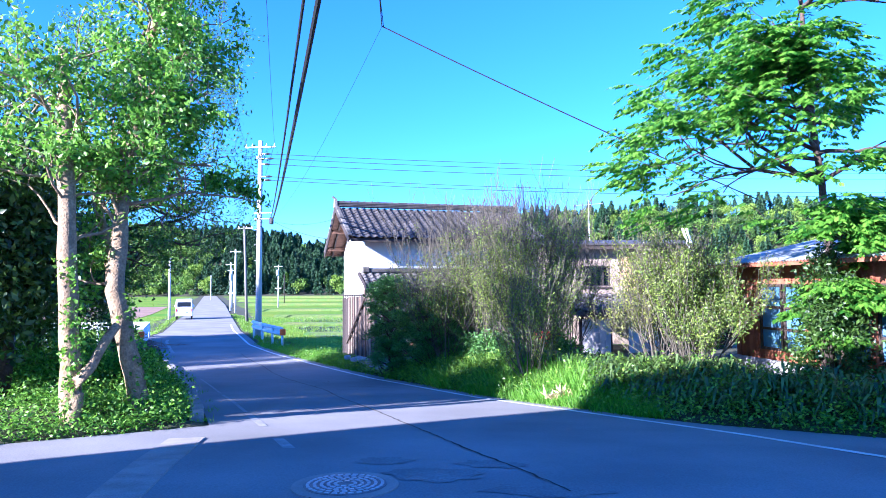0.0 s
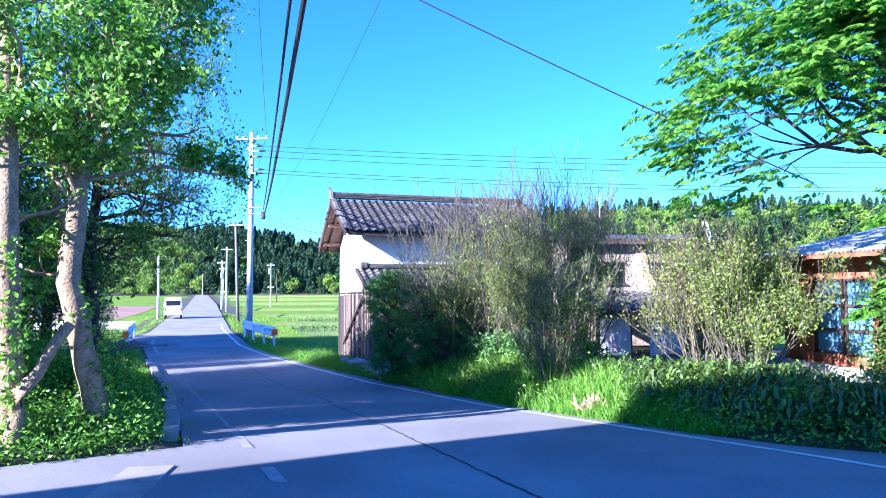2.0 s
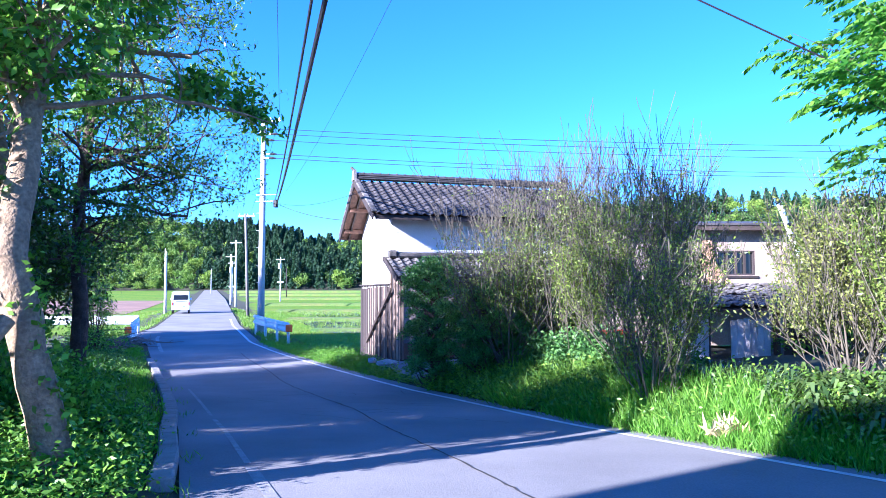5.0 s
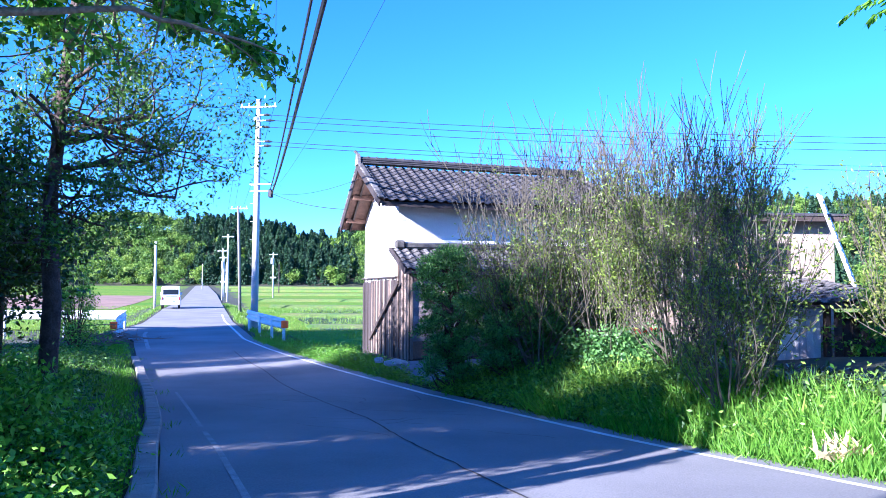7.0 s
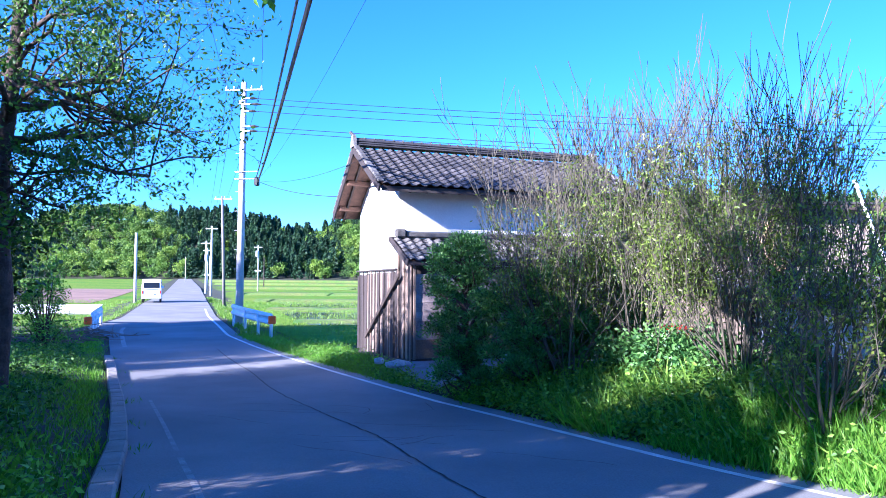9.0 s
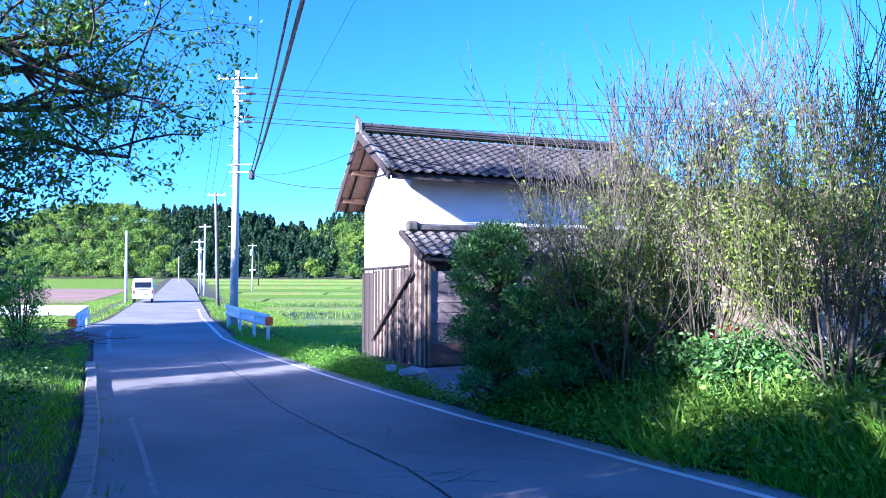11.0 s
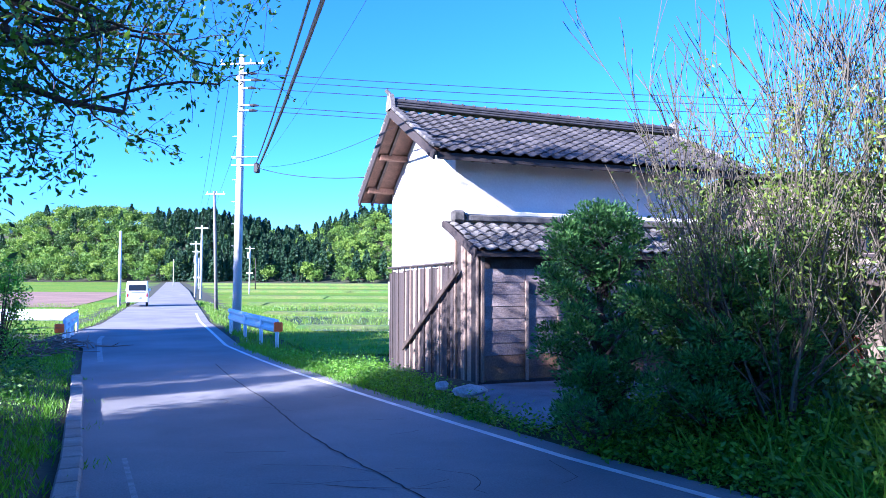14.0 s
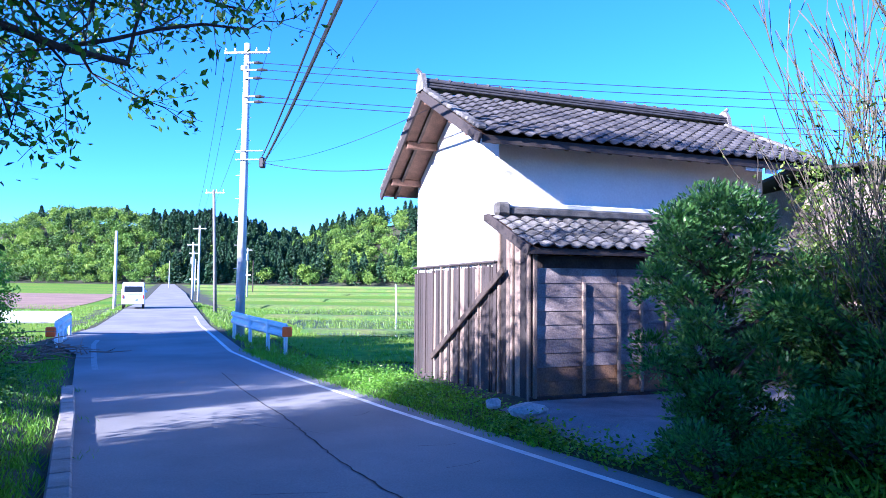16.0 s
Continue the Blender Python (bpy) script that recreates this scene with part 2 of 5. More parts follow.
def quads(name, mat, centres, along, across, parent=None, fold=0.0):
    """Many small diamond leaves: centre, half length vector and half width vector of each."""
    c, a, w = (np.asarray(q, dtype=np.float32) for q in (centres, along, across))
    up = np.cross(a, w)
    up /= np.linalg.norm(up, axis=1, keepdims=True) + 1e-9
    lift = up * np.linalg.norm(w, axis=1, keepdims=True) * fold
    k = len(c)
    v = np.stack([c - a, c + w + lift - a * 0.15, c + a, c - w + lift - a * 0.15], axis=1).reshape(-1, 3)
    base = np.arange(k)[:, None] * 4
    tri = np.concatenate([base + [0, 1, 2], base + [0, 2, 3]], axis=1).reshape(-1)
    me = bpy.data.meshes.new(name)
    me.vertices.add(4 * k)
    me.vertices.foreach_set("co", v.reshape(-1))
    me.loops.add(6 * k)
    me.loops.foreach_set("vertex_index", tri.astype(np.int32))
    me.polygons.add(2 * k)
    me.polygons.foreach_set("loop_start", np.arange(0, 6 * k, 3, dtype=np.int32))
    me.update()
    me.validate()
    me.materials.append(mat)
    ob = new(name, me)
    ob.parent = parent
    return ob


def rand_dirs(rng, k):
    d = rng.normal(size=(k, 3))
    return d / np.linalg.norm(d, axis=1, keepdims=True)


def leaves_at(rng, points, per, spread, length, width, droop=0.2, flat=0.0):
    """Leaf vectors scattered about points."""
    p = np.repeat(np.asarray(points), per, axis=0)
    k = len(p)
    c = p + rng.normal(size=(k, 3)) * spread
    a = rand_dirs(rng, k)
    a[:, 2] = a[:, 2] * (1 - flat) - droop
    a /= np.linalg.norm(a, axis=1, keepdims=True)
    w = np.cross(a, rand_dirs(rng, k) * (1 - flat) + np.array([0, 0, 1.0]) * flat)
    w /= np.linalg.norm(w, axis=1, keepdims=True) + 1e-9
    s = rng.uniform(0.6, 1.3, (k, 1))
    return c, a * length / 2 * s, w * width / 2 * s


def smooth(t):
    t = min(1, max(0, t))
    return t * t * (3 - 2 * t)


# ---- plan of the road and the lie of the land ----
Y_ROAD = (-40, 3, 9.85, 12.7, 17.3, 22, 27, 32, 40, 60, 100, 260, 800)
Z_ROAD = (1.2, 0.05, -0.2, -0.40, -0.77, -1.05, -1.22, -1.3, -1.3, -1.4, -1.6, -2.0, -2.0)
Y_R = (-40, 6, 9, 11.15, 12.6, 14.1, 18.1, 20.4, 24, 27.4, 29.8, 35.4, 46.5, 69.5, 124, 254, 330)
X_R = (40, 9.4, 7.4, 6.0, 5.05, 3.95, 1.05, -0.5, -3.0, -5.3, -7.05, -10.8, -16.6, -27.6, -53.5, -117, -154)
Y_L = (-40, 3, 10.9, 13.2, 16.2, 19.3, 21.7, 26.6, 32.2, 36.8, 46, 62.2, 84.7, 124, 254, 330)
X_L = (30, 4.5, 0.05, -1.28, -3.0, -4.9, -6.4, -9.5, -13.0, -15.8, -20.4, -28.7, -38.9, -58.2, -122, -159)


def road_z(y):
    return float(np.interp(y, Y_ROAD, Z_ROAD))


def right_line(y):
    return float(np.interp(y, Y_R, X_R))


def left_line(y):
    return float(np.interp(y, Y_L, X_L))


def right_edge(y):
    return right_line(y) + 0.45 + max(0.0, 13.6 - y) * 0.9


def left_edge(y):
    if y < 12.3:
        return min(left_line(y) - 0.75, -1.75 - (12.3 - y) * 0.9)
    return left_line(y) - float(np.interp(y, (12.3, 17, 30, 34, 38, 44, 60), (0.75, 0.6, 0.5, 0.5, 1.6, 0.7, 0.3)))


def height(x, y):
    z = road_z(y)
    r, l = right_edge(y), left_edge(y)
    if x > r:
        d = x - r
        rise = float(np.interp(y, (-40, 13, 16, 21, 23, 25, 27, 30, 33, 40, 60, 300), (0.3, 0.3, 0.5, 0.5, 0.42, 0.2, 0.24, 0.1, -0.25, -0.45, -0.4, -0.2)))
        w = float(np.interp(y, (20, 24, 27, 32, 36), (1.6, 1.6, 1.2, 3.0, 2.5)))
        z += rise * smooth(d / w)
        z += 0.35 * smooth((d - 4) / 6) * smooth((34 - y) / 4)
    elif x < l:
        d = l - x
        rise = float(np.interp(y, (-40, 10, 13, 20, 28, 33, 38, 60, 300), (0.0, 0.1, 0.35, 0.3, 0.2, -0.2, -0.5, -0.4, -0.2)))
        z += rise * smooth(d / 2.0)
    return z


def ground_z(x, y):
    r, l = right_edge(y), left_edge(y)
    if l - 0.02 < x < r + 0.02:
        return height(x, y) - 0.10
    return height(x, y)


X_HILL = (-900, -500, -300, -235, -215, -205, -192, -173, -158, -148, -132, -125, -117, -105, -98, -92, -81, -74, -65, -56, -43, -35, 8, 55, 90, 136, 220, 500, 900)
Z_HILL = (24, 26, 28, 29, 33, 39, 42, 42, 39, 36, 36, 36, 33, 31, 27, 25, 26, 30, 35, 37, 40, 42, 43, 45, 48, 44, 40, 34, 28)


def hill(x, y):
    """The wooded rise beyond the fields."""
    r = y / 300.0
    if r <= 0.97:
        return 0.0
    top = float(np.interp(x / r, X_HILL, Z_HILL)) - 6.5
    return max(0, top) * smooth((r - 0.97) / 0.34)


def spaced(pieces):
    out = []
    for a, b, step in pieces:
        out += list(np.arange(a, b, step))
    return out


# ground: one sheet to the horizon
gx = spaced(((-900, -200, 50), (-200, -60, 10), (-60, -24, 2), (-24, 14, 0.35), (14, 40, 2), (40, 200, 12), (200, 901, 50)))
gy = spaced(((-300, -20, 20), (-20, 4, 1.5), (4, 48, 0.4), (48, 100, 2), (100, 290, 8), (290, 420, 10), (420, 1201, 80)))
g = Geo()
for y in gy:
    for x in gx:
        n = noise.noise(Vector((x * 0.7, y * 0.7, 0))) * 0.05
        l, r = left_edge(y), right_edge(y)
        side = max(l - x, x - r)
        g.v.append((x, y, ground_z(x, y) + (n if side > 0.4 else 0) + hill(x, y)))
k = len(gx)
g.f = [(j * k + i, j * k + i + 1, (j + 1) * k + i + 1, (j + 1) * k + i) for j in range(len(gy) - 1) for i in range(k - 1)]
tagged(g.obj("ground", GROUND, smooth=True), "grassy ground with verges and banks beside the road", "ground", kind="structure")


def strip(name, mat, ys, left, right, lift, label, category, cols=1, parent=None):
    s = Geo()
    for y in ys:
        a, b = left(y), right(y)
        for i in range(cols + 1):
            x = a + (b - a) * i / cols
            s.v.append((x, y, road_z(y) + lift))
    c = cols + 1
    s.f = [(j * c + i, j * c + i + 1, (j + 1) * c + i + 1, (j + 1) * c + i) for j in range(len(ys) - 1) for i in range(cols)]
    ob = s.obj(name, mat, parent)
    if parent is None:
        tagged(ob, label, category, kind="structure")
    return ob


road_ys = spaced(((-20, 4, 2), (4, 50, 0.5), (50, 330, 4)))
road = strip("road", ASPHALT, road_ys, left_edge, right_edge, 0.0, "worn grey asphalt country road with cracks and faded lines", "road", 6)
LINE_K = 0.72
strip("edge_line", PAINT_WHITE, [y for y in road_ys if 7 < y < 56], lambda y: right_line(y) - 0.09 * LINE_K, lambda y: right_line(y) + 0.09 * LINE_K, 0.005, "", "", 1, road)
for y0, y1, hw in ((10.9, 11.7, 0.07), (12.5, 13.9, 0.06), (14.1, 17.4, 0.035), (17.6, 21.6, 0.03)):
    strip("edge_line", PAINT_WORN, spaced(((y0, y1, 0.2),)), lambda y: left_line(y) - hw, lambda y: left_line(y) + hw, 0.005, "", "", 1, road)
strip("edge_line", PAINT_WORN, spaced(((31, 38.5, 0.4),)), lambda y: left_line(y) - 0.08, lambda y: left_line(y) + 0.08, 0.005, "", "", 1, road)


def on_road(path, width, lift, name, mat, seed):
    """A ragged seam laid along a path on the asphalt."""
    rng = random.Random(seed)
    s = Geo()
    pts = []
    for (x0, y0), (x1, y1) in zip(path, path[1:]):
        n = max(2, int(math.hypot(x1 - x0, y1 - y0) / 0.12))
        pts += [(x0 + (x1 - x0) * i / n + rng.uniform(-1, 1) * 0.015, y0 + (y1 - y0) * i / n + rng.uniform(-1, 1) * 0.015) for i in range(n)]
    for i, (x, y) in enumerate(pts):
        a, b = pts[max(0, i - 1)], pts[min(len(pts) - 1, i + 1)]
        dx, dy = b[0] - a[0], b[1] - a[1]
        q = math.hypot(dx, dy) or 1
        w = width * rng.uniform(0.5, 1.2)
        for sgn in (-1, 1):
            px, py = x - dy / q * w * sgn, y + dx / q * w * sgn
            s.v.append((px, py, road_z(py) + lift))
    s.f = [(2 * i, 2 * i + 2, 2 * i + 3, 2 * i + 1) for i in range(len(pts) - 1)]
    return s.obj(name, mat, road)


# the long sealed joint down the carriageway and the finer cracks
mid = [(2.9, 9.3), (1.75, 11.4), (0.83, 13.2), (-0.05, 15.0), (-1.0, 16.8), (-1.95, 18.7), (-3.08, 20.4), (-4.2, 22.15), (-4.8, 23.1), (-6.3, 25.9), (-7.95, 28.6), (-9.3, 31.0)]
on_road(mid, 0.012, 0.006, "crack", ASPHALT_SEAL, 1)
crng = random.Random(5)
for i in range(28):
    y = crng.uniform(18, 26)
    x = crng.uniform(left_line(y) + 0.4, right_line(y) - 0.3)
    path = [(x, y)]
    a = crng.uniform(-0.5, 0.6)
    for j in range(crng.randint(2, 5)):
        a += crng.uniform(-0.7, 0.7)
        x, y = x + math.cos(a) * 0.4, y + math.sin(a) * 0.3
        if left_line(y) + 0.2 < x < right_line(y) - 0.2:
            path.append((x, y))
    if len(path) > 2:
        on_road(path, 0.005, 0.005, "crack", ASPHALT_SEAL, i + 10)


# dark smears of old sealing on the carriageway
SMEAR = material("old_asphalt_sealing", (0.15, 0.15, 0.155), 0.95, 0.3, 3, 0.2, 40, tint=(0.22, 0.22, 0.22), coords="World")
srng = random.Random(14)
for cx, cy, rx, ry in ((1.75, 9.75, 0.45, 0.28), (2.25, 10.25, 0.35, 0.2), (1.2, 10.3, 0.3, 0.22), (2.7, 9.3, 0.5, 0.2)):
    sm = Geo()
    ring = []
    for i in range(22):
        a = 2 * math.pi * i / 22
        q = srng.uniform(0.7, 1.15)
        x, y = cx + math.cos(a) * rx * q, cy + math.sin(a) * ry * q
        ring.append((x, y, road_z(y) + 0.004))
    sm.add(ring, [tuple(range(22))])
    sm.obj("sealing_patch", SMEAR, road)


# ---- storehouse ----
KM = pose(-3.12, 27.31, 0, 0, 0, 26)
RIDGE_V, RIDGE_Z = 1.85, 4.42
EAVE_F, EAVE_FZ = -0.78, 3.12
EAVE_B, EAVE_BZ = 4.45, 2.78
U0, U1 = -0.75, 6.7


def slope_matrix(v0, z0, v1, z1, u):
    """A frame whose x runs along the eave and whose y climbs the slope from (v0, z0) to (v1, z1)."""
    d = Vector((0, v1 - v0, z1 - z0)).normalized()
    x = Vector((1, 0, 0)) if v1 > v0 else Vector((-1, 0, 0))
    n = x.cross(d)
    return Matrix(((x.x, d.x, n.x, u), (x.y, d.y, n.y, v0), (x.z, d.z, n.z, z0), (0, 0, 0, 1)))


def tile_mesh(name, w, h, mat, rise=0.045, segs=6):
    """One pantile: a wave across, a lip at its lower end."""
    t = Geo()
    for y, lift in ((0.0, 0.028), (h * 1.08, 0.0)):
        for low in (0, 1):
            for i in range(segs + 1):
                s = i / segs
                z = rise * (0.5 - 0.5 * math.cos(2 * math.pi * min(1, s / 0.55))) if s < 0.55 else -rise * 0.35 * math.sin(math.pi * (s - 0.55) / 0.45)
                t.v.append((s * w * 1.03, y, z + lift - low * 0.018))
    n = segs + 1
    for i in range(segs):
        t.f += [(i, i + 1, 2 * n + i + 1, 2 * n + i), (n + i, i + n + 1, i + 1, i)]
    return t.mesh(name, mat, False)


store = group_at("storehouse", KM, "white plastered storehouse with dark tiled gable roof and board skirting", "storehouse")
w = Geo()
th = 0.22
# gable walls: outline up to the roof's underside, then the long walls between them
for u in (0.0, 5.84 - th):
    w = Geo()
    w.extrude([(u, 0, -1.3), (u, 4.0, -1.3), (u, 4.0, 2.92), (u, RIDGE_V, RIDGE_Z - 0.14), (u, 0, 3.42)], (th, 0, 0))
    w.obj("gable_wall", PLASTER, store)
for name, v, top in (("front_wall", 0.0, 3.42), ("back_wall", 4.0 - th, 2.95)):
    Geo().box(th, 5.84 - th, v, v + th, -1.3, top).obj(name, PLASTER, store)
roof = new("roof")
roof.parent = store
deck = Geo()
deck.extrude([(U0 + 0.06, EAVE_F + 0.06, EAVE_FZ - 0.05), (U0 + 0.06, RIDGE_V, RIDGE_Z - 0.06), (U0 + 0.06, EAVE_B - 0.06, EAVE_BZ - 0.05), (U0 + 0.06, EAVE_B - 0.06, EAVE_BZ - 0.10), (U0 + 0.06, RIDGE_V, RIDGE_Z - 0.12), (U0 + 0.06, EAVE_F + 0.06, EAVE_FZ - 0.10)], (U1 - U0 - 0.12, 0, 0))
deck.obj("roof_boarding", WOOD_BROWN, roof)
# purlins that carry the overhanging gable, rafters under the eaves, barge boards
for v in (-0.1, 0.62, RIDGE_V, 2.9, 3.9):
    z = float(np.interp(v, (EAVE_F, RIDGE_V, EAVE_B), (EAVE_FZ, RIDGE_Z, EAVE_BZ))) - 0.19
    Geo().box(U0 + 0.1, 0.02, v - 0.06, v + 0.06, z - 0.07, z + 0.07, None, 0.01).obj("purlin", WOOD_BROWN, roof)
for u in (-0.42,):
    for v0, z0, v1, z1 in ((EAVE_F + 0.1, EAVE_FZ, RIDGE_V, RIDGE_Z), (EAVE_B - 0.1, EAVE_BZ, RIDGE_V, RIDGE_Z)):
        Geo().beam((u, v0, z0 - 0.13), (u, v1, z1 - 0.13), 0.06, 0.06).obj("rafter", WOOD_DARK, roof)
for v0, z0, v1, z1, tag in ((EAVE_F, EAVE_FZ, RIDGE_V, RIDGE_Z, "grey barge board"), (EAVE_B, EAVE_BZ, RIDGE_V, RIDGE_Z, "grey barge board")):
    Geo().beam((U0 + 0.03, v0, z0 - 0.11), (U0 + 0.03, v1, z1 - 0.09), 0.045, 0.17, 0.008).obj("barge_board", WOOD_GREY, roof)
    Geo().beam((U1 - 0.03, v0, z0 - 0.11), (U1 - 0.03, v1, z1 - 0.09), 0.045, 0.17, 0.008).obj("barge_board", WOOD_GREY, roof)
Geo().box(U0 + 0.1, U1 - 0.1, EAVE_F + 0.03, EAVE_F + 0.07, EAVE_FZ - 0.16, EAVE_FZ - 0.04).obj("fascia", WOOD_GREY, roof)
for i in range(16):
    u = 0.05 + i * 0.42
    Geo().beam((u, EAVE_F + 0.08, EAVE_FZ - 0.14), (u, 0.05, EAVE_FZ + 0.27), 0.06, 0.07).obj("rafter", WOOD_DARK, roof)
# a pale plate under the eave's far end
Geo().box(4.72, 5.12, EAVE_F + 0.10, EAVE_F + 0.13, EAVE_FZ - 0.22, EAVE_FZ - 0.10).obj("eave_plate", RAIL_WHITE, roof)
Geo().box(5.2, 5.5, EAVE_F + 0.10, EAVE_F + 0.12, EAVE_FZ - 0.25, EAVE_FZ - 0.10).obj("eave_plate", RAIL_WHITE, roof)

TW, THH = 0.266, 0.235
front_len = math.hypot(RIDGE_V - EAVE_F, RIDGE_Z - EAVE_FZ)
back_len = math.hypot(EAVE_B - RIDGE_V, RIDGE_Z - EAVE_BZ)
tile = tile_mesh("tile", TW, THH, ROOF_TILE)
cols = int((U1 - U0 - 0.16) / TW)
rows_f, rows_b = int(front_len / THH), int(back_len / THH)
fm = slope_matrix(EAVE_F, EAVE_FZ, RIDGE_V, RIDGE_Z, U0 + 0.12)
trng = random.Random(3)
for r in range(rows_f):
    for c in range(cols):
        ob = new("tile", tile)
        ob.parent = roof
        ob.matrix_basis = fm @ pose(c * TW, r * THH - 0.05, trng.uniform(0, 0.006), trng.uniform(-1, 1), 0, trng.uniform(-1, 1))
rest = Geo()
bmx = slope_matrix(EAVE_B, EAVE_BZ, RIDGE_V, RIDGE_Z, U1 - 0.12)
tv, tf = [v.co.copy() for v in tile.vertices], [tuple(p.vertices) for p in tile.polygons]
for r in range(rows_b):
    for c in range(cols):
        m = bmx @ pose(c * TW, r * THH - 0.05, 0)
        rest.add([m @ v for v in tv], tf)
tagged(rest.obj("back_slope_tiles", ROOF_TILE, roof), kind="stuff")
# verge tiles on the gable edges
for u in (U0, U1 - 0.15):
    for v0, z0, n in ((EAVE_F, EAVE_FZ, rows_f), (EAVE_B, EAVE_BZ, rows_b)):
        for r in range(n):
            a, b = r / n, min(1, (r + 1.06) / n)
            p = Vector((u + 0.075, v0 + (RIDGE_V - v0) * a, z0 + (RIDGE_Z - z0) * a + 0.065))
            q = Vector((u + 0.075, v0 + (RIDGE_V - v0) * b, z0 + (RIDGE_Z - z0) * b + 0.045))
            Geo().beam(p, q, 0.16, 0.07, 0.022).obj("verge_tile", TILE_OLD, roof)
# ridge: stacked courses, cap tiles, end ornaments
ridge = Geo()
for i, (hw, z) in enumerate(((0.17, 0.02), (0.15, 0.075), (0.14, 0.13))):
    ridge.box(U0 + 0.05, U1 - 0.05, RIDGE_V - hw, RIDGE_V + hw, RIDGE_Z + z, RIDGE_Z + z + 0.045, None, 0.012)
ridge.obj("ridge_course", ROOF_TILE, roof)
for i in range(int((U1 - U0) / 0.27)):
    u = U0 + 0.05 + i * 0.27
    cap = Geo()
    prof = [(u, RIDGE_V + 0.11 * math.cos(math.pi * j / 6), RIDGE_Z + 0.17 + 0.075 * math.sin(math.pi * j / 6)) for j in range(7)]
    cap.extrude(prof, (0.255, 0, 0))
    cap.tube([(u, RIDGE_V + 0.105 * math.cos(math.pi * j / 6), RIDGE_Z + 0.175 + 0.085 * math.sin(math.pi * j / 6)) for j in range(7)], 0.014, 5)
    cap.obj("ridge_tile", ROOF_TILE, roof)
for u, sgn in ((U0 - 0.02, 1), (U1 + 0.02, -1)):
    o = Geo()
    o.extrude([(u, RIDGE_V - 0.20, RIDGE_Z - 0.02), (u, RIDGE_V + 0.20, RIDGE_Z - 0.02), (u, RIDGE_V + 0.17, RIDGE_Z + 0.16), (u, RIDGE_V + 0.09, RIDGE_Z + 0.30), (u, RIDGE_V, RIDGE_Z + 0.34), (u, RIDGE_V - 0.09, RIDGE_Z + 0.30), (u, RIDGE_V - 0.17, RIDGE_Z + 0.16)], (0.09 * sgn, 0, 0))
    o.tube([(u + sgn * 0.02, RIDGE_V, RIDGE_Z + 0.32), (u - sgn * 0.06, RIDGE_V, RIDGE_Z + 0.40)], (0.05, 0.04), 8)
    o.obj("ridge_end_tile", TILE_OLD, roof)
# vertical board skirting on the gable
brng = random.Random(8)
v = 0.0
while v < 3.98:
    bw = brng.uniform(0.12, 0.2)
    top, low = 1.08 + brng.uniform(-0.03, 0.04) - 0.03 * v, height(-4.5, 30) - 0.12
    Geo().box(-0.05 - brng.uniform(0, 0.012), -0.012, v, min(4.0, v + bw - 0.012), low, top, None, 0.005).obj("board", WOOD_GREY if brng.random() < 0.9 else WOOD_TAN, store)
    v += bw
for i in range(9):
    v = 0.2 + i * 0.44
    Geo().box(-0.085, -0.05, v - 0.02, v + 0.02, -1.1, 1.1, None, 0.006).obj("batten", WOOD_TAN if i % 4 == 1 else WOOD_GREY, store)
Geo().box(-0.10, -0.01, -0.02, 4.03, 1.07, 1.11, pose(0, 0, 0.06, -0.9), 0.01).obj("sill_board", WOOD_GREY, store)
Geo().beam((-0.13, -0.42, 1.0), (-0.13, 2.75, -0.72), 0.05, 0.11, 0.01).obj("brace", WOOD_DARK, store)

# ---- lean-to against the storehouse ----
lean = group_at("lean_to_shed", KM, "lean-to shed with weathered clapboards and mossy tiled roof", "shed")
LV, LE, LEZ, LTZ = -1.12, -1.42, 1.34, 1.93
L0, L1 = 0.0, 5.6
FLOOR = -0.92
# dark sheet behind the boards; its bare top stands for the shaded void under the eave
lw = Geo()
lw.box(L0 + 0.03, L1, LV + 0.03, LV + 0.06, FLOOR - 0.1, 1.22)
lw.obj("dark_backing", WOOD_DARK, lean)
# gable-side boards of the lean-to
v = LV
while v < -0.06:
    bw = brng.uniform(0.11, 0.18)
    v1 = min(-0.055, v + bw)
    top = float(np.interp((v + v1) / 2, (LE, 0), (LEZ - 0.1, LTZ - 0.13)))
    Geo().box(L0 - 0.02, L0 + 0.02, v, v1 - 0.008, FLOOR - 0.15, top, None, 0.005).obj("board", WOOD_GREY if brng.random() < 0.75 else WOOD_TAN, lean)
    v += bw
for v in (LV + 0.02, -0.55, -0.1):
    Geo().box(L0 - 0.06, L0 - 0.02, v - 0.035, v + 0.035, FLOOR - 0.15, float(np.interp(v, (LE, 0), (LEZ - 0.1, LTZ - 0.13))), None, 0.008).obj("batten", WOOD_TAN, lean)
# clapboards, each lapped over the one beneath, broken at the battens
z = FLOOR + 0.02
row = 0
while z < 0.8:
    hgt = 0.212
    cuts = [L0 + 0.02, 0.88, 1.53, 2.45, 3.4, 4.4, L1]
    for a, b in zip(cuts, cuts[1:]):
        m = pose(0, LV, z, -4 + brng.uniform(-1, 1))
        Geo().box(a, b - 0.006, -0.028, -0.006, 0, hgt + 0.02, m, 0.004).obj("clapboard", RUSTY_BOARD if row < 2 else CLAPBOARD, lean)
    z += hgt
    row += 1
for u in (0.02, 0.88, 1.53, 1.96, 2.47, 3.4, 4.4):
    Geo().box(u - 0.03, u + 0.03, LV - 0.085, LV - 0.04, FLOOR, 0.82 if u > 0.5 else 1.24, None, 0.008).obj("batten", WOOD_TAN, lean)
